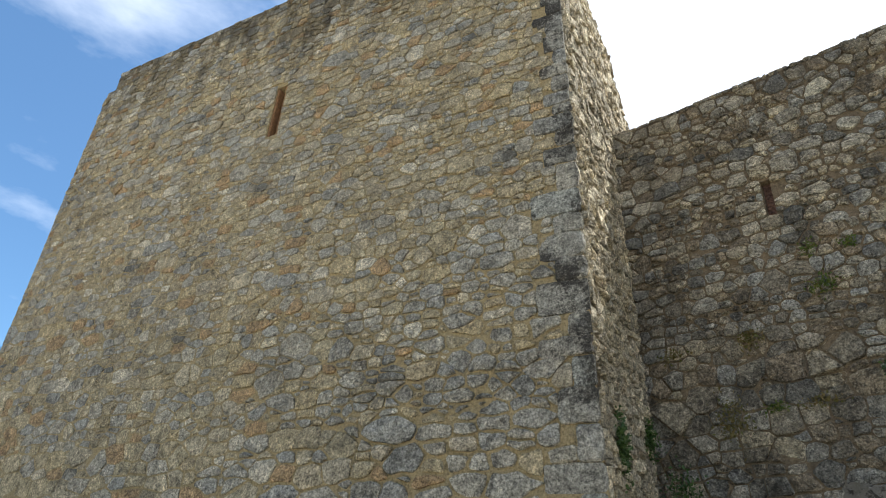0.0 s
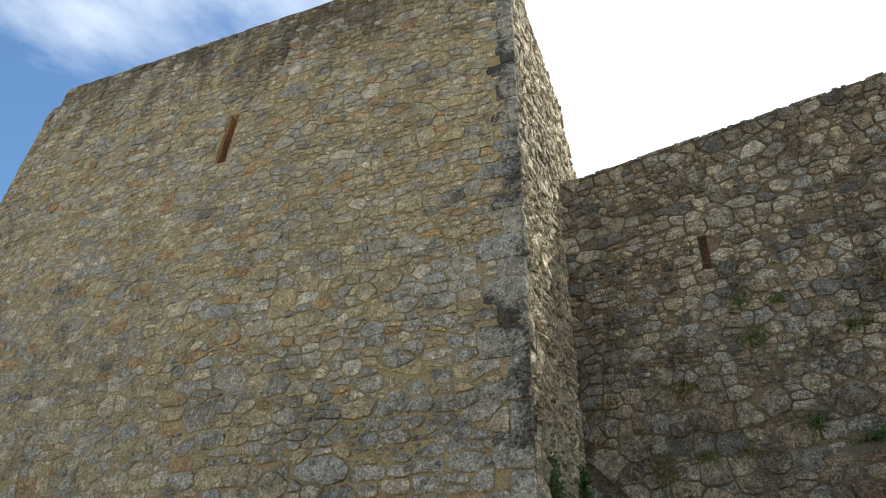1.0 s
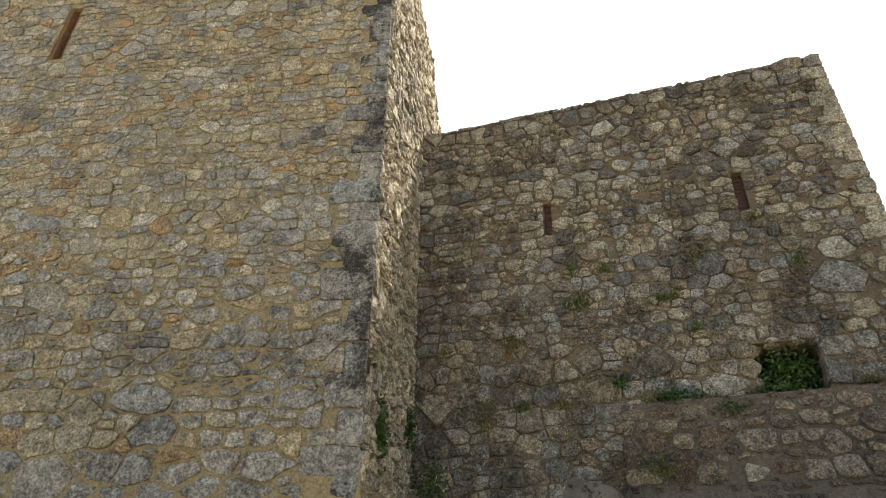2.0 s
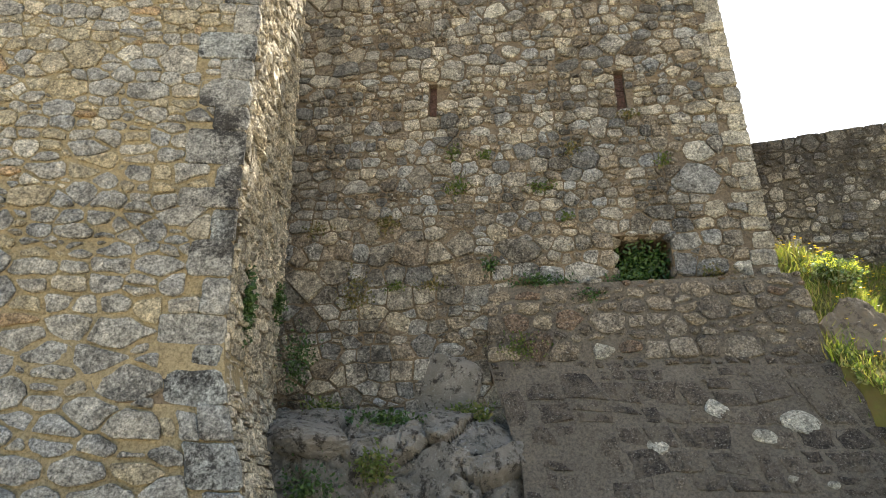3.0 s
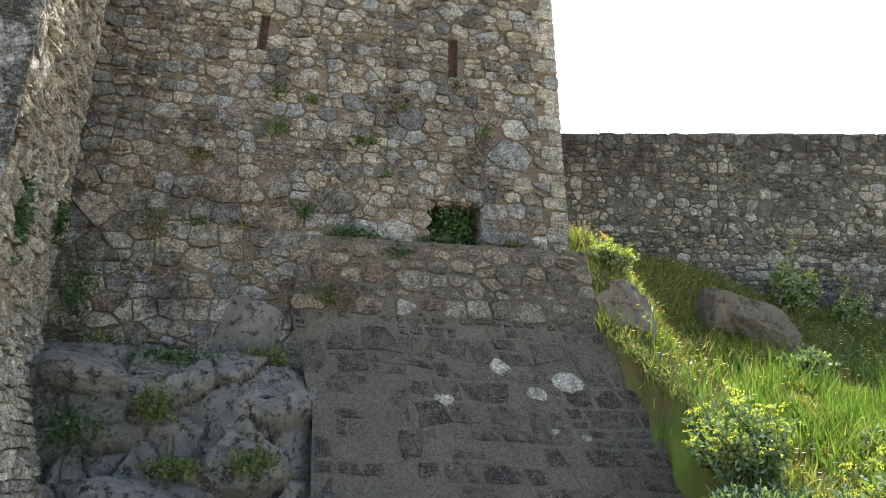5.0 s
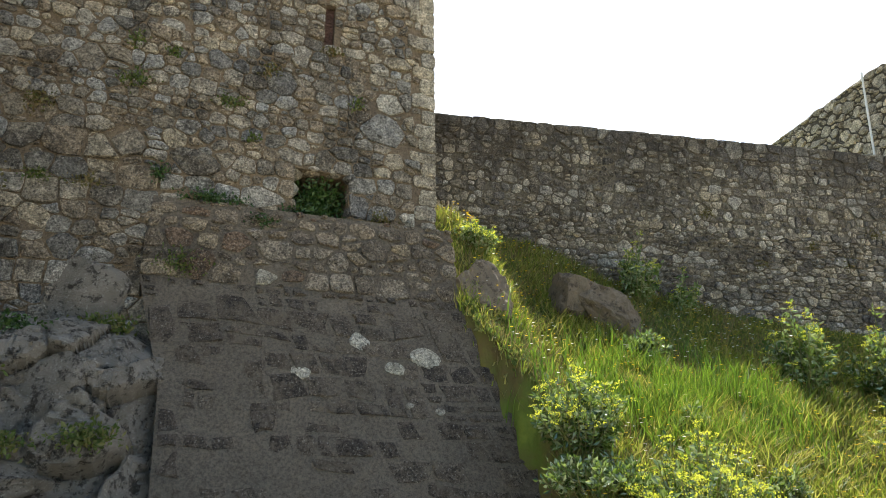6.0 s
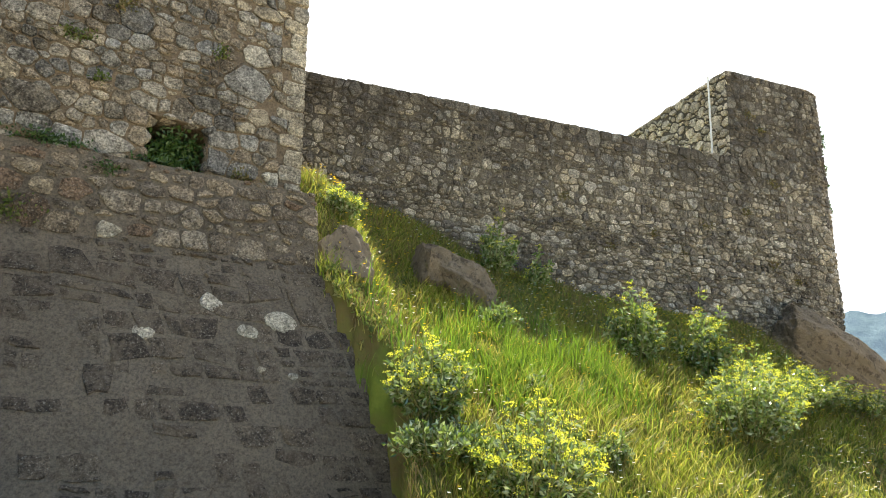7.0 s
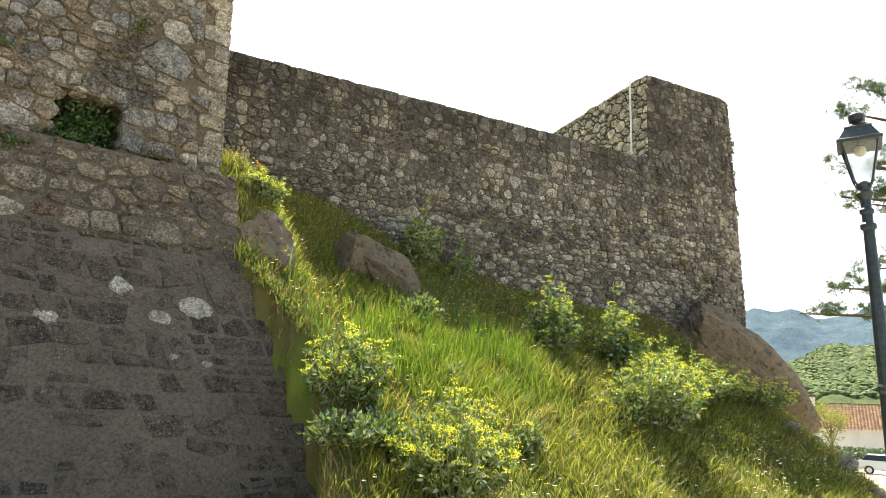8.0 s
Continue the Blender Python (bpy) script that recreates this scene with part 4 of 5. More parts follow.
def weeds_and_flowers(rng):
    wv, wf, gv, gf, dv, df = [], [], [], [], [], []
    for _ in range(24000):
        x, y = rng.uniform(5.5, 18.4), rng.uniform(-6.0, 3.2)
        d = (x - 6.0) * -0.225 + (y - 3.5) * -0.974
        if d < 0.1:
            continue
        z = ground_height(x, y)
        if z < -5.7 or (x < bank_edge(y) - 0.14 and y < 0.6) or noise.noise((x * 0.8, y * 0.8, 9.4)) < -0.05:
            continue
        c = Vector((x, y, z + rng.uniform(0.0, 0.10)))
        for _ in range(3):
            w = any_way(rng, 0.9)
            put_leaf(wv, wf, c, w, w.cross(any_way(rng)).normalized(), rng.uniform(0.05, 0.11), rng.uniform(0.03, 0.05))
    for _ in range(2400):
        x, y = rng.uniform(5.9, 17.8), rng.uniform(-5.6, 2.6)
        d = (x - 6.0) * -0.225 + (y - 3.5) * -0.974
        z = ground_height(x, y)
        if d < 0.3 or z < -5.6 or (x < bank_edge(y) - 0.14 and y < 0.6):
            continue
        daisies = noise.noise((x * 0.5, y * 0.5, 14.4)) + (0.5 if 12.5 < x < 16 and -4.8 < y < -3 else -0.12)
        bv, bf = (dv, df) if rng.random() < 0.45 + daisies else (gv, gf)
        c = Vector((x, y, z + rng.uniform(0.15, 0.40)))
        for k in range(6):
            a = k / 6 * math.tau
            along = Vector((math.cos(a), math.sin(a), 0.25)).normalized()
            put_leaf(bv, bf, c, along, along.cross(Vector((0, 0, 1))).normalized(), 0.026, 0.018)
    tagged(mesh_object("weeds", (wv, wf), weed_mat), "low broad-leaved weeds among the grass", "weeds", kind="stuff")
    tagged(mesh_object("yellow_flowers", (gv, gf), gold_mat), "scattered small yellow meadow flowers", "flowers", kind="stuff")
    tagged(mesh_object("white_flowers", (dv, df), white_mat), "scattered small white daisies", "flowers", kind="stuff")


weeds_and_flowers(random.Random(41))


def tuft(rng, place, out, size, count, material, label, leaf=0.05, hang=-0.1, group="plants in the wall joints"):
    """A plant rooted in a joint: leaves in an uneven cushion that stands out from the face."""
    bv, bf = [], []
    out = Vector(out)
    across = out.cross(Vector((0, 0, 1))).normalized()
    for _ in range(count):
        u, v, w = rng.gauss(0, 0.42), rng.gauss(0, 0.42), abs(rng.gauss(0, 0.5))
        p = across * u * size[0] + Vector((0, 0, 1)) * (v + hang * w) * size[1] + out * (w * size[2])
        d = (any_way(rng, 0.3) + out * 0.5).normalized()
        put_leaf(bv, bf, p, d, d.cross(any_way(rng)).normalized(), leaf * rng.uniform(0.6, 1.5), leaf * rng.uniform(0.4, 0.9))
    ob = new("wall_plant")
    ob.location = place
    tagged(part("leaves", (bv, bf), material, ob), kind="stuff")
    return tagged(ob, label, "plant", group)


tr = random.Random(51)
OUT_B, OUT_S = (0, -1, 0), (0.978, 0.208, 0)
for x, z, w, h, n, mat in ((0.40, 1.41, 0.16, 0.16, 60, weed_mat), (0.94, 1.34, 0.12, 0.12, 50, weed_mat), (0.48, 0.77, 0.24, 0.20, 110, weed_mat), (1.89, 0.69, 0.26, 0.12, 90, weed_mat), (2.41, 1.36, 0.24, 0.18, 90, dry_mat), (-0.68, 0.16, 0.24, 0.22, 110, dry_mat), (3.83, 1.07, 0.16, 0.12, 60, weed_mat), (3.32, 1.96, 0.18, 0.08, 50, dry_mat), (1.03, -0.64, 0.14, 0.16, 80, ivy_mat), (-1.09, -1.07, 0.26, 0.42, 160, dry_mat), (1.80, -0.92, 0.55, 0.12, 220, ivy_mat), (2.54, -1.20, 0.24, 0.14, 120, ivy_mat), (1.54, -1.97, 0.40, 0.22, 220, weed_mat), (2.25, 0.13, 0.12, 0.10, 50, weed_mat), (-1.9, 0.1, 0.25, 0.15, 60, dry_mat), (0.1, -0.95, 0.3, 0.1, 80, dry_mat), (4.35, -0.86, 0.22, 0.12, 90, dry_mat), (-0.5, -0.95, 0.2, 0.1, 60, weed_mat)):
    y = 0.0 if z > -1.0 else -0.12
    tuft(tr, (x, y, z), OUT_B, (w, h, 0.14), int(n * 1.6), mat, "small tuft of weeds growing from the wall joints", 0.055)
tuft(tr, (3.40, 0.22, -0.62), OUT_B, (0.46, 0.36, 0.10), 900, ivy_mat, "dense ivy filling the square hole in the wall", 0.075)
tuft(tr, (3.20, -0.02, -0.92), OUT_B, (0.40, 0.07, 0.10), 200, ivy_mat, "ivy spilling over the sill of the square hole", 0.06)
tuft(tr, A_SIDE.at(0.75, -1.85, 0.02), OUT_S, (0.22, 0.48, 0.10), 420, ivy_mat, "dark ivy hanging on the tower's return wall", 0.06)
tuft(tr, A_SIDE.at(2.6, -1.3, 0.02), OUT_S, (0.25, 0.35, 0.14), 330, ivy_mat, "dark ivy in the corner between the walls", 0.06)
tuft(tr, (-1.85, -0.35, -2.2), OUT_B, (0.3, 0.5, 0.2), 380, ivy_mat, "ivy and weeds climbing in the wall corner", 0.06)
for x, y, z, w, h in ((-0.35, 0, -3.12, 0.55, 0.14), (0.75, 0, -2.98, 0.4, 0.18), (-1.45, 0, -2.95, 0.35, 0.22), (-1.1, 0, -4.05, 0.5, 0.36), (0.1, 0, -4.45, 0.4, 0.12), (0.95, 0, -4.35, 0.35, 0.16), (-0.3, 0, -3.75, 0.25, 0.25)):
    tuft(tr, (x, ledge_front(z) - 0.10, z), OUT_B, (w, h, 0.22), 330, weed_mat if tr.random() < 0.6 else ivy_mat, "green weeds growing over the rock ledge", 0.065, group="weeds on the rocks")
tuft(tr, (0.0, 0.25, B_TOP + 0.14), OUT_B, (0.16, 0.12, 0.05), 130, leaf_glint_mat, "small plant growing on top of the wall", 0.045)
for s, z, w, h in ((1.25, 4.6, 0.18, 0.5), (1.3, 3.6, 0.25, 0.25), (1.35, 3.1, 0.15, 0.15), (1.3, 2.4, 0.12, 0.3), (1.6, -1.2, 0.4, 0.6)):
    tuft(tr, D_ROUND.at(s, z, 0.03), (0.7, -0.7, 0), (w, h, 0.12), 170, ivy_mat, "ivy clinging to the rounded corner of the bastion", 0.07)
for s, z in ((12.9, 4.6), (13.3, 4.2), (13.6, 2.6), (13.4, 0.2), (14.2, -0.2), (9.5, 0.6), (8.2, 0.1), (11.2, 1.0), (12.6, 1.6), (6.9, 1.2), (10.4, 0.2)):
    tuft(tr, C_FRONT.at(s, z, 0.01), tuple(C_FRONT.n), (0.24, 0.16, 0.08), 80, dry_mat, "dry weeds rooted in the curtain wall", 0.055)

# ---------------------------------------------------------------- bricks in the tower's slit
def slit_bricks():
    a, b, c, d = A_SLIT
    for k in range(15):
        z = c + 0.02 + k * 0.092
        for side in (a + 0.004, b - 0.064):
            bm = bmesh.new()
            bmesh.ops.create_cube(bm, size=1.0)
            for v in bm.verts:
                q = A_FRONT.at(side + 0.03 + v.co.x * 0.06, z + 0.04 + v.co.z * 0.078, -0.14 + v.co.y * 0.24)
                v.co = q
            mesh_object("brick", bm, brick_mat, wall_a)


slit_bricks()


def slit_blocking():
    """Bricks that close the two slits of the lower wall, set back from its face."""
    for a, b, c, d in B_SLITS:
        z = c + 0.004
        while z < d - 0.03:
            bm = bmesh.new()
            bmesh.ops.create_cube(bm, size=1.0)
            for v in bm.verts:
                v.co = B_FRONT.at((a + b) / 2 + v.co.x * (b - a - 0.01), z + 0.034 + v.co.z * 0.066, -0.19 + v.co.y * 0.12)
            mesh_object("brick", bm, slit_brick_mat, wall_b)
            z += 0.074


slit_blocking()


def hole_rim(rng):
    """Rough stones round the broken edge of the square hole."""
    a, b, c, d = B_HOLE
    for s, z, w, h in ((a + 0.02, d - 0.05, 0.17, 0.13), (a - 0.02, d - 0.30, 0.13, 0.15), (a + 0.01, c + 0.14, 0.12, 0.15), (a + 0.30, d + 0.05, 0.20, 0.10), (a + 0.62, d + 0.04, 0.20, 0.085), (b + 0.02, d - 0.02, 0.14, 0.12), (b + 0.04, d - 0.33, 0.10, 0.14), (b + 0.04, c + 0.16, 0.09, 0.13)):
        ob = part("stone", rock_mesh(rng, (w, 0.2, h), 2, 9, 0.07), stone_b[0], wall_b)
        p = B_FRONT.at(s, z, -0.14)
        ob.location = p


hole_rim(random.Random(57))

# ---------------------------------------------------------------- pipe on the bastion
def pipe():
    bv, bf = [], []
    p = D_RETURN.at(D_RETURN_LENGTH - 0.62, 0, 0.10)
    tube(bv, bf, [Vector((p.x, p.y, 2.9)), Vector((p.x, p.y, D_TOP + 0.1))], (0.028, 0.028), 8)
    ob = mesh_object("pipe", (bv, bf), Mat("white_pipe", 0.4).colour(lin(214, 212, 204)).m)
    tagged(ob, "thin white pipe standing against the bastion wall", "pipe")


pipe()

# ---------------------------------------------------------------- street lamp
def street_lamp(x, y):
    iron = Mat("black_iron", 0.45)
    iron.colour(iron.ramp(iron.noise(20, 4), (0.3, lin(44, 50, 52)), (0.7, lin(62, 70, 72)))).b.inputs["Metallic"].default_value = 0.4
    glass = Mat("lamp_glass", 0.1)
    glass.b.inputs["Transmission Weight"].default_value = 1.0
    glass.colour(lin(230, 236, 236))
    lamp = new("street_lamp")
    z0 = ground_height(x, y)
    lamp.location = (x, y, z0)
    tagged(lamp, "dark iron street lamp with a tapered glass lantern", "street lamp")
    top = -1.78 - z0

    def turned(name, prof, sides=16):
        bm = bmesh.new()
        rings = [[bm.verts.new((r * math.cos(i / sides * math.tau), r * math.sin(i / sides * math.tau), z)) for i in range(sides)] for z, r in prof]
        for p, q in zip(rings, rings[1:]):
            for i in range(sides):
                j = (i + 1) % sides
                bm.faces.new((p[i], p[j], q[j], q[i]))
        bm.faces.new(rings[-1])
        bm.faces.new(rings[0][::-1])
        return part(name, bm, iron.m, lamp)

    turned("base", [(-0.05, 0.17), (0.12, 0.17), (0.16, 0.13), (0.7, 0.11), (0.76, 0.13), (0.8, 0.09)])
    turned("post", [(0.78, 0.075), (1.6, 0.068), (top - 0.5, 0.052), (top - 0.16, 0.048)])
    turned("collar", [(top - 0.50, 0.054), (top - 0.48, 0.075), (top - 0.44, 0.075), (top - 0.42, 0.054)])
    turned("collar", [(top - 0.33, 0.05), (top - 0.31, 0.068), (top - 0.28, 0.068), (top - 0.26, 0.05)])
    turned("collar", [(1.9, 0.064), (1.93, 0.08), (1.97, 0.08), (2.0, 0.064)])
    turned("capital", [(top - 0.17, 0.05), (top - 0.10, 0.085), (top - 0.06, 0.06), (top + 0.0, 0.075), (top + 0.03, 0.04)])
    lo, hi, w0, w1 = top + 0.05, top + 0.45, 0.085, 0.165
    turn = radians(20)
    corner = lambda k, w: Vector((math.cos(turn + math.pi / 4 + k * math.pi / 2) * w * 1.414, math.sin(turn + math.pi / 4 + k * math.pi / 2) * w * 1.414, 0))
    for k in range(4):
        bv, bf = [], []
        tube(bv, bf, [corner(k, w0) + Vector((0, 0, lo)), corner(k, w1) + Vector((0, 0, hi))], (0.012, 0.012), 5)
        part("strut", (bv, bf), iron.m, lamp)
        bv, bf = [], []
        tube(bv, bf, [Vector((0, 0, top - 0.02)), corner(k, w0 * 0.9) * 0.7 + Vector((0, 0, top - 0.03)), corner(k, w0) + Vector((0, 0, lo))], (0.012, 0.012, 0.010), 5)
        part("bracket", (bv, bf), iron.m, lamp)
        a, b = corner(k, w0 * 0.97), corner((k + 1) % 4, w0 * 0.97)
        c, d = corner((k + 1) % 4, w1 * 0.97), corner(k, w1 * 0.97)
        quad = [a + Vector((0, 0, lo)), b + Vector((0, 0, lo)), c + Vector((0, 0, hi)), d + Vector((0, 0, hi))]
        n = (quad[1] - quad[0]).cross(quad[3] - quad[0]).normalized() * 0.004
        pane = part("pane", (quad + [q - n for q in quad], [(0, 1, 2, 3), (7, 6, 5, 4), (0, 4, 5, 1), (1, 5, 6, 2), (2, 6, 7, 3), (3, 7, 4, 0)]), glass.m, lamp)
        pane.visible_shadow = False
    bm = bmesh.new()
    prof = [(hi - 0.01, 0.205), (hi + 0.02, 0.21), (hi + 0.04, 0.185), (hi + 0.16, 0.125), (hi + 0.18, 0.13), (hi + 0.20, 0.09), (hi + 0.24, 0.04)]
    rings = [[bm.verts.new(corner(k, w) + Vector((0, 0, z))) for k in range(4)] for z, w in prof]
    for p, q in zip(rings, rings[1:]):
        for i in range(4):
            j = (i + 1) % 4
            bm.faces.new((p[i], p[j], q[j], q[i]))
    bm.faces.new(rings[-1])
    bm.faces.new(rings[0][::-1])
    part("roof", bm, iron.m, lamp)
    turned("finial", [(hi + 0.25, 0.03), (hi + 0.28, 0.075), (hi + 0.34, 0.085), (hi + 0.38, 0.03), (hi + 0.41, 0.01)], 10)
    bm = bmesh.new()
    bmesh.ops.create_uvsphere(bm, u_segments=10, v_segments=8, radius=0.06)
    bulb = part("bulb", bm, Mat("milk_glass", 0.3).colour(lin(225, 215, 190)).m, lamp)
    bulb.location = (0, 0, hi - 0.07)
    return lamp


street_lamp(9.63, -7.46)

# ---------------------------------------------------------------- pine
def pine(x, y):
    rng = random.Random(61)
    ob = new("pine_tree")
    z0 = ground_height(x, y)
    ob.location = (x, y, z0)
    tagged(ob, "pine tree with sparse needle clumps on spreading boughs", "tree")
    o = Vector((x, y, z0))
    tv, tf, nv, nf = [], [], [], []
    H = 11.0
    trunk = [Vector((0.05 * math.sin(k), 0.05 * math.cos(k * 1.7), H * k / 8 - 0.1)) for k in range(9)]
    tube(tv, tf, trunk, [0.24 - 0.022 * k for k in range(9)], 9)

    def clump(c, r):
        for _ in range(int(26 * r / 0.22)):
            b = c + Vector((rng.gauss(0, r * 0.5), rng.gauss(0, r * 0.5), rng.gauss(0, r * 0.28)))
            for _ in range(16):
                w = any_way(rng, 0.5)
                put_leaf(nv, nf, b, w, w.cross(any_way(rng)).normalized(), rng.uniform(0.06, 0.11), 0.010)

    def bough(tip, start, clumps):
        tip = Vector(tip) - o
        a = Vector((0, 0, start - z0))
        mid = a.lerp(tip, 0.55) + Vector((0, 0, -0.18))
        path = [a, a.lerp(mid, 0.5), mid, mid.lerp(tip, 0.5), tip]
        tube(tv, tf, path, (0.07, 0.055, 0.04, 0.026, 0.014), 6)
        for _ in range(clumps):
            k = rng.uniform(0.45, 1.0)
            p = mid.lerp(tip, (k - 0.45) / 0.55) + Vector((rng.gauss(0, 0.25), rng.gauss(0, 0.25), rng.uniform(-0.02, 0.22)))
            clump(p, rng.uniform(0.14, 0.24))

    for tip, start, n in (((15.9, -4.0, -2.05), -1.9, 8), ((16.15, -4.6, -1.55), -1.5, 10), ((16.4, -5.2, -1.2), -1.0, 9), ((16.2, -4.85, 0.3), 0.2, 7), ((16.1, -4.9, 1.0), 0.7, 8), ((16.45, -5.3, 0.1), 0.0, 6), ((16.3, -5.1, 2.1), 1.6, 8), ((16.5, -5.4, 2.6), 2.0, 8)):
        bough(tip, start, n)
    for k in range(16):
        a = rng.uniform(-0.5, 2.7) - 1.6
        h = rng.uniform(3.6, 10.6)
        r = 2.3 * (1 - (h / 13.0) ** 2) + 0.3
        bough((x + math.cos(a) * r, y + math.sin(a) * r - 0.3, z0 + h), z0 + h - 0.3, 10)
    part("trunk", (tv, tf), bark_mat, ob)
    tagged(part("crown", (nv, nf), needle_mat, ob, "long green pine needles in clumps"), kind="stuff")


pine(16.9, -6.9)

# ---------------------------------------------------------------- distance
def hills():
    rng = random.Random(71)
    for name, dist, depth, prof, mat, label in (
        ("backdrop", 3400, 900, lambda a: 8.8 + 0.15 * math.sin(a * 0.9) - 0.6 * math.exp(-((a - 68.9) / 1.3) ** 2) + 0.2 * math.sin(a * 2.3), FAR_HILL_HAZED, "wooded mountain ridge coloured blue for distance haze"),
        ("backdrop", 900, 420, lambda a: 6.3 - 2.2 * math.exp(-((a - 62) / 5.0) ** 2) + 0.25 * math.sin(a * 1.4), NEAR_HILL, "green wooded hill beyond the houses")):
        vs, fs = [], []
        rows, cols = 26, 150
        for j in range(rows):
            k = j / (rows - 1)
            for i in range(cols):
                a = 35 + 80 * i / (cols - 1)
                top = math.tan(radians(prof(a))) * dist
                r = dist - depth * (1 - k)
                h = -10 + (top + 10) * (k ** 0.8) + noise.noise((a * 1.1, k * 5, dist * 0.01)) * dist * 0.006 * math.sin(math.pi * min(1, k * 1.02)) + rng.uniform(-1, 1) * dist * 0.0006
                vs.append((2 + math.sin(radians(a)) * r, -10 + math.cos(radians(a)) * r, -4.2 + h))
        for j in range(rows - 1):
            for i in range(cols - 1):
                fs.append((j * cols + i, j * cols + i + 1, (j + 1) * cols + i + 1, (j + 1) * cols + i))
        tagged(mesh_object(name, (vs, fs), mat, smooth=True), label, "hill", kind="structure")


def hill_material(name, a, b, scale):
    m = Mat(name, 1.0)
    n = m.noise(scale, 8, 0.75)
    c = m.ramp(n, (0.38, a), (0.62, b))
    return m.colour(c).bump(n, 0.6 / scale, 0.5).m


# Distance haze is put into the far ridge's blue-grey base colour.
FAR_HILL_HAZED = hill_material("far_woods_haze_tint", lin(58, 78, 92), lin(78, 98, 106), 0.010)
NEAR_HILL = hill_material("near_woods", lin(44, 58, 30), lin(84, 96, 52), 0.05)
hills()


def hill_woods(rng):
    """Tree crowns all over the near hill's slope."""
    bm = bmesh.new()
    bmesh.ops.create_icosphere(bm, subdivisions=1, radius=1.0)
    bm.verts.ensure_lookup_table()
    ball = [v.co.copy() for v in bm.verts]
    tris = [tuple(v.index for v in f.verts) for f in bm.faces]
    bm.free()
    hill = lambda a: 6.3 - 2.2 * math.exp(-((a - 62) / 5.0) ** 2) + 0.25 * math.sin(a * 1.4)
    bv, bf = [], []
    for _ in range(7000):
        a, k = rng.uniform(58, 80), rng.uniform(0.25, 1.0)
        top = math.tan(radians(hill(a))) * 900
        r = 900 - 420 * (1 - k)
        h = -10 + (top + 10) * (k ** 0.8) + noise.noise((a * 1.1, k * 5, 9.0)) * 5.4 * math.sin(math.pi * min(1, k * 1.02))
        c = Vector((2 + math.sin(radians(a)) * r, -10 + math.cos(radians(a)) * r, -4.2 + h + 0.5))
        w = rng.uniform(2.0, 4.4)
        n = len(bv)
        bv += [c + Vector((v.x * w, v.y * w, v.z * w * 0.9)) * rng.uniform(0.75, 1.2) for v in ball]
        bf += [tuple(n + i for i in t) for t in tris]
    m = Mat("woodland_crown", 0.95)
    m.colour(m.ramp(m.random("island"), (0.1, lin(58, 74, 40)), (0.5, lin(78, 92, 52)), (0.9, lin(100, 108, 68))))
    tagged(mesh_object("woodland", (bv, bf), m.m), "spring-green woodland covering the hill", "woods", kind="stuff")


hill_woods(random.Random(73))


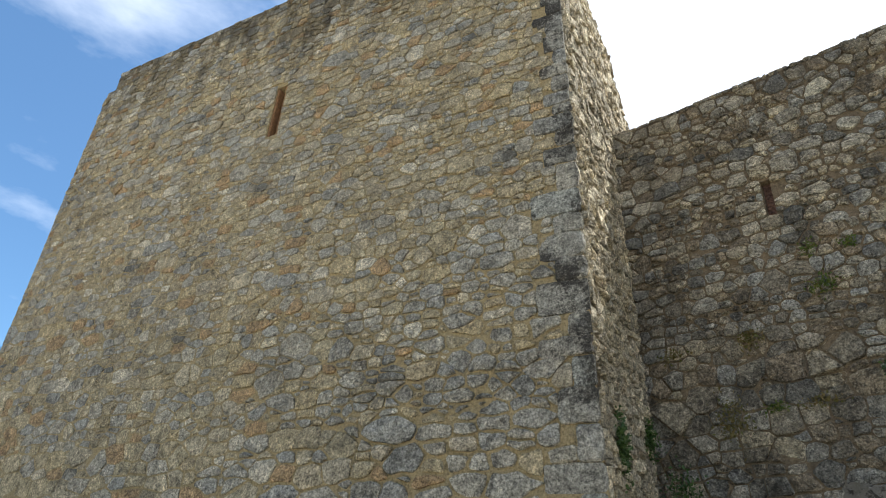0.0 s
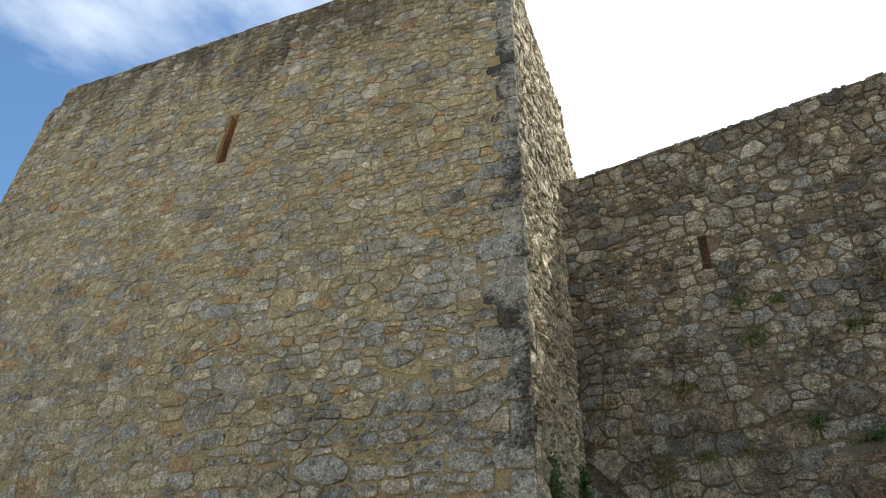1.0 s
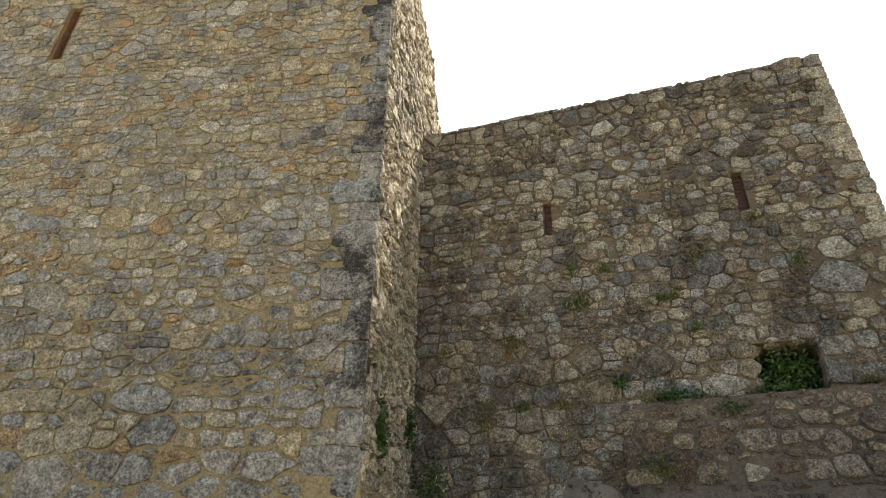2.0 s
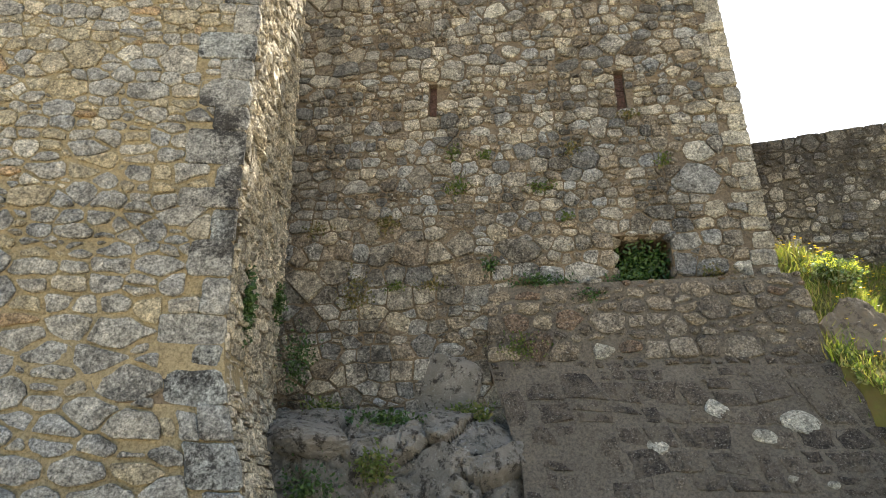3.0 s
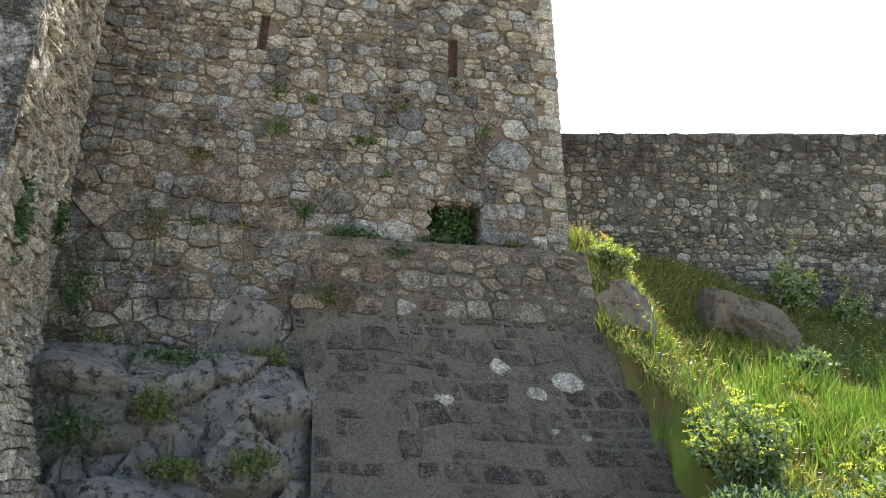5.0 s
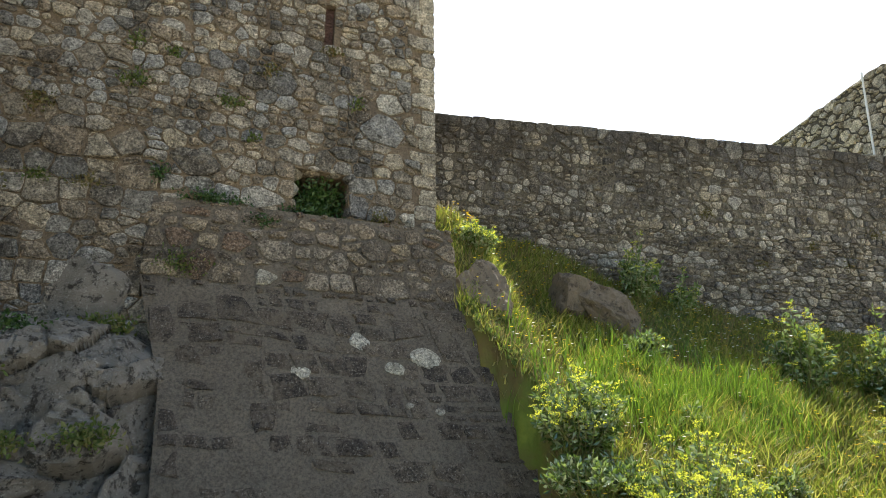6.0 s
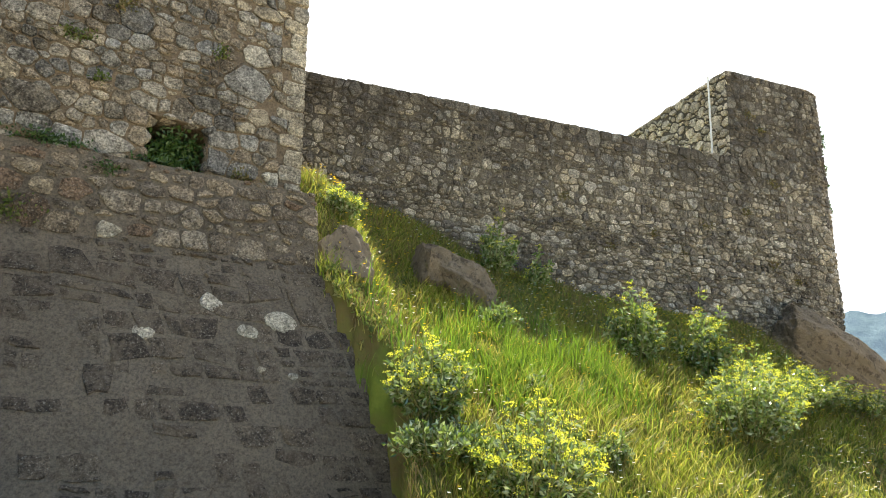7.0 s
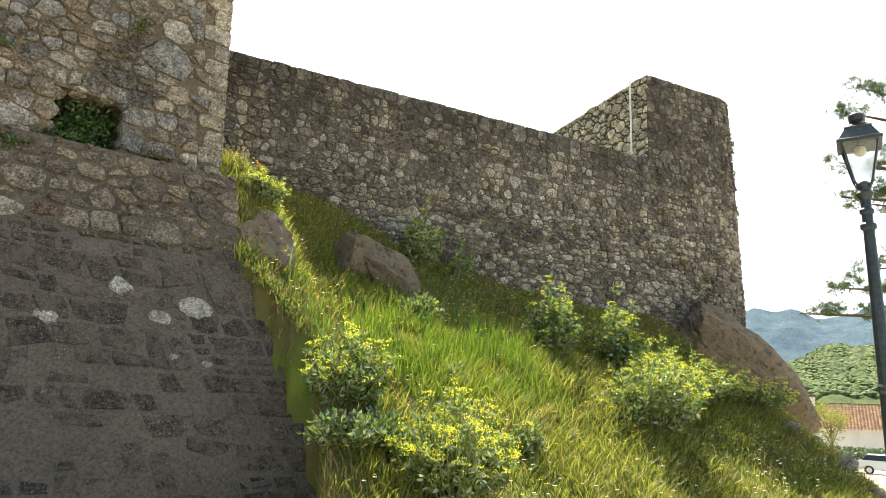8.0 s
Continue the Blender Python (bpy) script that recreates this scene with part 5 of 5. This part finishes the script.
def house():
    ob = new("house")
    o, u = Vector((66.2, 18.0, 0)), Vector((0.36, -0.93, 0)).normalized()
    n = Vector((u.y, -u.x, 0))
    if n.dot(Vector((2, -10, 0)) - o) < 0:
        n = -n
    ob.location = o + Vector((0, 0, -7.4))
    tagged(ob, "low white house with a red-brown tiled roof", "house")
    at = lambda s, d, z: u * s - n * d + Vector((0, 0, z))
    plaster = mortar_material("white_plaster", lin(226, 222, 212), lin(214, 208, 196), lin(190, 182, 168), 0.4)
    tile = Mat("roof_tile", 0.9)
    tile.colour(tile.ramp(tile.random("island"), (0.1, lin(112, 82, 62)), (0.5, lin(136, 104, 78)), (0.9, lin(94, 72, 58))))
    zw, zr, L, D = 3.35, 5.6, 16.0, 8.0
    box = [at(0, 0, 0), at(L, 0, 0), at(L, D, 0), at(0, D, 0), at(0, 0, zw), at(L, 0, zw), at(L, D, zw), at(0, D, zw), at(0, D / 2, zr - 0.1), at(L, D / 2, zr - 0.1)]
    part("wall", (box, [(0, 1, 5, 4), (2, 3, 7, 6), (1, 2, 6, 9, 5), (3, 0, 4, 8, 7)]), plaster, ob)
    bv, bf = [], []
    for k in range(64):
        for j in range(11):
            s0, s1 = -0.3 + k * 0.26, -0.3 + k * 0.26 + 0.24
            for sign in (0, 1):
                d0, d1 = -0.5 + j * 0.42, -0.5 + j * 0.42 + 0.46
                za, zb = zw - 0.15 + (zr - zw + 0.15) * (d0 + 0.5) / 4.5 + 0.05, zw - 0.15 + (zr - zw + 0.15) * min(1, (d1 + 0.5) / 4.5)
                if sign:
                    d0, d1 = D - d0, D - d1
                q = len(bv)
                bv += [at(s0, d0, za), at((s0 + s1) / 2, d0, za + 0.09), at(s1, d0, za), at(s1, d1, zb), at((s0 + s1) / 2, d1, zb + 0.09), at(s0, d1, zb)]
                bf += [(q, q + 1, q + 4, q + 5), (q + 1, q + 2, q + 3, q + 4)]
    roof = part("roof", (bv, bf), tile.m, ob, "red-brown clay roof tiles")
    bm = bmesh.new()
    bmesh.ops.create_cube(bm, size=1.0)
    for v in bm.verts:
        v.co = at(0.2 + v.co.x * 1.1 + (0.1 if v.co.z > 0 else 0), 3.4 + v.co.y * 1.2, 5.2 + v.co.z * 1.9)
    part("chimney", bm, plaster, ob)
    bm = bmesh.new()
    bmesh.ops.create_cube(bm, size=1.0)
    for v in bm.verts:
        v.co = at(0.2 + v.co.x * 1.5, 3.4 + v.co.y * 1.6, 6.22 + v.co.z * 0.16)
    part("chimney_cap", bm, tile.m, ob)
    lean = [at(-2.2, -0.3, 2.9), at(-0.1, -0.3, 3.2), at(-0.1, 3, 5.0), at(-2.2, 3, 4.7), at(-2.2, -0.3, 2.75), at(-0.1, -0.3, 3.05), at(-0.1, 3, 4.85), at(-2.2, 3, 4.55)]
    part("lean_to_roof", (lean, [(0, 1, 2, 3), (7, 6, 5, 4), (0, 4, 5, 1), (1, 5, 6, 2), (2, 6, 7, 3), (3, 7, 4, 0)]), Mat("green_sheet", 0.7).colour(lin(140, 160, 136)).m, ob, "pale green sheet roof")
    body = [at(-2.0, 0, 0), at(-0.02, 0, 0), at(-0.02, 2.8, 0), at(-2.0, 2.8, 0), at(-2.0, 0, 2.8), at(-0.02, 0, 3.1), at(-0.02, 2.8, 4.7), at(-2.0, 2.8, 4.5)]
    part("lean_to_wall", (body, [(0, 1, 5, 4), (1, 2, 6, 5), (2, 3, 7, 6), (3, 0, 4, 7)]), plaster, ob)


house()


def distance_things():
    rng = random.Random(81)
    # a clipped hedge along the road
    bv, bf = [], []
    for _ in range(5000):
        p = Vector((rng.uniform(0, 9.0), rng.gauss(0, 0.3), rng.uniform(0, 1.25)))
        w = any_way(rng, 0.2)
        put_leaf(bv, bf, p, w, w.cross(any_way(rng)).normalized(), rng.uniform(0.10, 0.2), rng.uniform(0.08, 0.14))
    hedge = new("hedge")
    tagged(part("leaves", (bv, bf), ivy_mat, hedge), kind="stuff")
    hedge.matrix_world = pose(58.0, 14.6, -6.7, 0, 0, -69)
    tagged(hedge, "dark clipped hedge along the road", "hedge")
    # a young street tree in fresh leaf
    tree = new("young_tree")
    tree.location = (57.6, 12.4, -6.9)
    tagged(tree, "young street tree in fresh yellow-green leaf", "tree")
    bv, bf = [], []
    tube(bv, bf, [Vector((0, 0, 0)), Vector((0.05, 0.0, 1.2)), Vector((0, 0.05, 3.2))], (0.09, 0.07, 0.03), 7)
    tips = []
    for _ in range(16):
        a = rng.uniform(0, math.tau)
        t = Vector((math.cos(a) * rng.uniform(0.4, 1.0), math.sin(a) * rng.uniform(0.4, 1.0), rng.uniform(1.9, 4.5)))
        tube(bv, bf, [Vector((0, 0, rng.uniform(1.2, 2.6))), t], (0.035, 0.012), 5)
        tips.append(t)
    part("trunk", (bv, bf), bark_mat, tree)
    lv, lf = [], []
    for _ in range(1500):
        t = rng.choice(tips)
        p = t + Vector((rng.gauss(0, 0.28), rng.gauss(0, 0.28), rng.gauss(0, 0.3)))
        w = any_way(rng)
        put_leaf(lv, lf, p, w, w.cross(any_way(rng)).normalized(), rng.uniform(0.10, 0.18), rng.uniform(0.06, 0.12))
    tagged(part("crown", (lv, lf), grass_mat, tree), kind="stuff")
    copy_thing(tree, pose(61.5, 9.0, -6.9, 0, 0, 70))


distance_things()


def car(x, y, z, turn):
    ob = new("car")
    ob.matrix_world = pose(x, y, z, 0, 0, turn)
    tagged(ob, "silver hatchback parked beside the road", "car")
    paint = Mat("silver_paint", 0.3)
    paint.colour(lin(186, 188, 190)).b.inputs["Metallic"].default_value = 0.5
    dark = Mat("dark_glass", 0.08).colour(lin(40, 44, 48)).m
    rubber = Mat("tyre_rubber", 0.9).colour(lin(38, 38, 38)).m
    side = [(-2.0, 0.35), (2.0, 0.35), (2.05, 0.7), (1.7, 0.85), (0.95, 0.95), (-1.75, 1.0), (-2.02, 0.85)]
    bm = bmesh.new()
    a = [bm.verts.new((p[0], -0.82, p[1])) for p in side]
    b = [bm.verts.new((p[0], 0.82, p[1])) for p in side]
    bm.faces.new(a)
    bm.faces.new(b[::-1])
    for i in range(len(side)):
        j = (i + 1) % len(side)
        bm.faces.new((a[j], a[i], b[i], b[j]))
    bmesh.ops.bevel(bm, geom=list(bm.edges), offset=0.05, segments=2, affect="EDGES")
    part("body", bm, paint.m, ob)
    for name, mat, lo, hi, z0, z1, w0, w1 in (("window", dark, (-1.7, 0.95), (-1.3, 0.25), 0.96, 1.36, 0.76, 0.62), ("roof", paint.m, (-1.32, 0.27), (-1.2, 0.15), 1.36, 1.44, 0.63, 0.55)):
        bm = bmesh.new()
        q = [bm.verts.new(p) for p in ((lo[0], -w0, z0), (lo[1], -w0, z0), (lo[1], w0, z0), (lo[0], w0, z0))]
        r = [bm.verts.new(p) for p in ((hi[0], -w1, z1), (hi[1], -w1, z1), (hi[1], w1, z1), (hi[0], w1, z1))]
        bm.faces.new(r)
        for i in range(4):
            j = (i + 1) % 4
            bm.faces.new((q[i], q[j], r[j], r[i]))
        part(name, bm, mat, ob)
    for wx in (-1.25, 1.3):
        for wy in (-0.74, 0.74):
            bm = bmesh.new()
            bmesh.ops.create_cone(bm, cap_ends=True, segments=18, radius1=0.31, radius2=0.31, depth=0.2, matrix=pose(wx, wy, 0.31, 90))
            wheel = part("wheel", bm, rubber, ob)
            bm = bmesh.new()
            bmesh.ops.create_cone(bm, cap_ends=True, segments=14, radius1=0.18, radius2=0.18, depth=0.22, matrix=pose(wx, wy, 0.31, 90))
            part("rim", bm, paint.m, wheel)


car(59.2, 9.3, -7.25, -70)

# ---------------------------------------------------------------- stones of the walls
def lay_all():
    rng = random.Random(5)
    smooth = lambda a, b, x: min(1, max(0, (x - a) / (b - a)))
    # the tall tower: large blocks low and by the corner, smaller and flush-pointed higher up
    big = lambda s, z: 0.085 + 0.075 * smooth(2.5, -4.5, z) * smooth(-11, -2, s) + 0.015 * smooth(-2.5, 0, s)
    flush = lambda s, z: smooth(-3.0, -8.0, s) * smooth(6.5, 3.0, z)
    quoins, z, k = [], -6.2, 0
    while z < A_TOP - 0.2:
        h = rng.uniform(0.26, 0.50) * (1.0 if z < 3 else 0.75)
        w = (rng.uniform(0.45, 0.75) if k % 2 else rng.uniform(0.26, 0.42)) * (1.0 if z < 3 else 0.8)
        quoins.append((0.0 - w / 2 * 1.02, z + h / 2, w, h))
        z += h + 0.012
        k += 1
    qs = []
    for s, zc, w, h in quoins:
        j = lambda: rng.uniform(-0.018, 0.018)
        a, b, c, d = s - w / 2, 0.012, zc - h / 2, zc + h / 2
        qs.append(([(a + j(), c), (b, c), (b, d), (a + j(), d), (a - 0.02 + j(), zc)], (s, zc, h / 2, "quoin")))
    inner = lambda s, z: not any(abs(z - q[1]) < q[3] / 2 + 0.03 and s > q[0] - q[2] / 2 for q in quoins)
    voids = [A_SLIT, *[(q[0] - q[2] / 2 - 0.012, 0.1, q[1] - q[3] / 2 - 0.004, q[1] + q[3] / 2 + 0.004) for q in quoins], (A_LEFT - 0.3, -13.35, 8.8, 9.6)]
    body = bedded(rng, A_LEFT, -0.02, -6.2, A_TOP, lambda z: 0.17 + 0.13 * smooth(1.0, -4.5, z), lambda s, z: 0.024 + 0.022 * smooth(1.5, -3, z) * smooth(-9, -3, s), voids, keep=inner, ratio=(0.8, 2.4), long=1.6)
    proud = lambda s, z: (0.028 + 0.018 * smooth(1.5, -3, z) * smooth(-9, -3, s)) * (1 - 0.55 * flush(s, z))
    tint = lambda s, z: "grey" if rng.random() < 0.15 + 0.75 * smooth(-6, -1.5, s) * smooth(2.5, -1.5, z) else ""
    body = [(p, (q[0], q[1], q[2], tint(q[0], q[1]))) for p, q in body]
    lay(wall_a, A_FRONT, qs + body, rng, proud, {"": stone_a, "quoin": stone_quoin, "grey": stone_grey}, (-1.5, -1.0), 300, 0.04)
    side = coursed(rng, 0.02, 5.6, -6.0, 8.5, lambda z: 0.14, lambda s, z: 0.015, SIDE_STEPS)
    lay(wall_a_side, A_SIDE, side, rng, lambda s, z: 0.036, {"": stone_side_sunned}, (0.6, 0.0), 200, 0.17, 0.4)
    # the slit wall
    fixed = [(4.48, 1.24, 0.20, "pale"), (4.39, 0.70, 0.26, ""), (0.88, 1.78, 0.15, "pale"), (1.44, 3.44, 0.14, "pale"), (4.91, -0.77, 0.15, "pale"), (1.18, 4.38, 0.17, "pale"), (1.92, 4.03, 0.16, ""), (1.53, -0.40, 0.2, ""), (-0.22, -0.39, 0.19, ""), (0.2, -0.4, 0.18, "")]
    b_size = lambda s, z: 0.105 if z > 1.9 else 0.10 + 0.03 * smooth(0.5, -1, z)
    bq, z, k = [], -0.95, 0
    while z < B_TOP - 0.12:
        h, w = rng.uniform(0.17, 0.30), (rng.uniform(0.32, 0.5) if k % 2 else rng.uniform(0.2, 0.3))
        c = rng.uniform(-0.02, 0.02)
        bq.append(([(5.33 - w + c, z + 0.008), (5.33, z), (5.33, z + h), (5.33 - w - c, z + h - 0.01), (5.31 - w, z + h / 2)], (5.33 - w / 2, z + h / 2, h / 2, "edge")))
        z += h + 0.022
        k += 1
    edges = [(q[0][0][0] - 0.02, 5.6, q[1][1] - q[1][2] - 0.005, q[1][1] + q[1][2] + 0.005) for q in bq]
    bodyb = bedded(rng, -2.7, 5.30, 1.75, B_TOP, lambda z: 0.19, lambda s, z: 0.034, [*B_SLITS, *edges], [f for f in fixed if f[1] > 1.7], ratio=(0.7, 1.9))
    bodyb += bedded(rng, -2.7, 5.30, -4.2, 1.75, lambda z: 0.18 + 0.06 * smooth(0.5, -1, z), lambda s, z: 0.028, [B_HOLE, *edges], [f for f in fixed if f[1] < 1.7], ratio=(0.6, 1.9), long=1.4)
    bodyb = bq + [(p, (q[0], q[1], q[2], q[3] or ("low" if q[1] < 1.75 else ""))) for p, q in bodyb]
    bodyb = [q for q in bodyb if not (q[1][0] > 1.45 and q[1][1] < -1.05)]
    lay(wall_b, B_FRONT, bodyb, rng, lambda s, z: 0.044 if z > 1.9 else 0.036, {"": stone_b, "low": stone_low, "pale": stone_pale, "edge": stone_edge}, (2.6, 1.5), 300, 0.09, 0.25)
    # the skirt
    t = Talus()
    white = [(1.53, -2.09, 0.13, "pale"), (2.55, -2.95, 0.115, "pale"), (1.65, -3.43, 0.10, "pale"), (2.86, -3.31, 0.105, "pale"), (3.35, -3.13, 0.155, "pale"), (2.89, -3.81, 0.05, "pale"), (3.26, -3.87, 0.05, "pale")]
    upper = bedded(rng, 0.0, 4.22, -2.2, -1.0, lambda z: 0.23, lambda s, z: 0.05, [], white[:1], ratio=(0.7, 1.9), long=1.3)
    upper = [(p, (q[0], q[1], q[2], q[3] or "upper")) for p, q in upper]
    # dark squared blocks; the lower part is partly rendered over
    bare = lambda s, z: rng.random() < (1.0 if s > 3.55 else 0.9 if z > -3.9 and s > 1.0 else 0.62)
    lower = coursed(rng, 0.0, 4.22, -6.2, -2.2, lambda z: 0.27, lambda s, z: 0.06, [], white[1:], bare, ratio=(0.8, 1.5))
    skirt = upper + lower
    lay(talus, t, skirt, rng, lambda s, z: 0.034 if z > -2.3 else 0.014, {"": stone_t, "pale": stone_pale, "upper": stone_upper}, (2.6, -2.6), 460, 0.08, 0.3)
    # the curtain and the bastion
    c_keep = lambda s, z: z > base_of_c(s) - 0.35
    bodyc = bedded(rng, -0.9, 14.9, 0.9, C_TOP, lambda z: 0.17, lambda s, z: 0.038, keep=c_keep, ratio=(0.6, 1.7), long=1.25)
    bodyc += bedded(rng, -0.9, 14.9, -2.4, 0.9, lambda z: 0.13, lambda s, z: 0.025, keep=c_keep)
    d_rows = bedded(rng, 12.2, 14.95, C_TOP + 0.02, D_TOP, lambda z: 0.18, lambda s, z: 0.035, ratio=(0.6, 1.7), long=1.25)
    lay(wall_d, C_FRONT, d_rows, rng, lambda s, z: 0.025, {"": stone_c}, (13.0, 4.5), 120, 0.10, 0.3)
    d_end = bedded(rng, 0.02, 3.0, -3.4, D_TOP, lambda z: 0.16, lambda s, z: 0.03, ratio=(0.6, 1.8), long=1.3)
    lay(wall_d, D_ROUND, d_end, rng, lambda s, z: 0.03, {"": stone_c}, (0.5, 4.0), 60, 0.12, 0.3)
    d_ret = rubble(rng, 1.0, D_RETURN_LENGTH - 0.01, 2.0, D_TOP, lambda s, z: 0.10, lambda s, z: 0.05, 1.35)
    lay(wall_d, D_RETURN, d_ret, rng, lambda s, z: 0.04, {"": stone_side_sunned}, (4.5, 4.5), 120, 0.14, 0.3)
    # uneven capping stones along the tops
    for parent, face, s0, s1, z, mats in ((wall_a, A_FRONT, -13.3, -0.3, A_TOP, stone_a), (wall_b, B_FRONT, -2.7, 4.95, B_TOP, stone_b), (wall_c, C_FRONT, -0.5, 12.1, C_TOP, stone_c), (wall_d, C_FRONT, 12.25, 14.9, D_TOP, stone_c), (wall_d, D_RETURN, 0.6, D_RETURN_LENGTH - 0.45, D_TOP, stone_side_sunned), (wall_d, D_ROUND, 0.05, 2.6, D_TOP, stone_c), (wall_a_side, A_SIDE, 0.0, 4.4, 8.5, stone_side_sunned)):
        bv, bf = [], []
        s = s0
        while s < s1:
            w, h = min(rng.uniform(0.2, 0.8), s1 + 0.3 - s), rng.uniform(0.004, 0.035)
            k = len(bv)
            for o in (0.02 + rng.uniform(-0.02, 0.02), -rng.uniform(0.3, 0.55)):
                for a, zz in ((s, z - 0.03), (s + w, z - 0.03), (s + w * rng.uniform(0.85, 0.99), z + h * rng.uniform(0.6, 1)), (s + w * rng.uniform(0.3, 0.6), z + h * 1.15), (s + w * rng.uniform(0.01, 0.12), z + h * rng.uniform(0.5, 1))):
                    bv.append(face.at(a, zz, o))
            bf += [tuple(k + i for i in range(5)), tuple(k + 9 - i for i in range(5))] + [(k + i, k + 5 + i, k + 5 + (i + 1) % 5, k + (i + 1) % 5) for i in range(5)]
            s += w + rng.uniform(-0.01, 0.03)
        tagged(mesh_object("capping", (bv, bf), mats[1], parent), kind="stuff")
    lay(wall_c, C_FRONT, bodyc, rng, lambda s, z: 0.04 if z < 1 else 0.030, {"": stone_c}, (4.5, 1.0), 300, 0.10, 0.3)


lay_all()
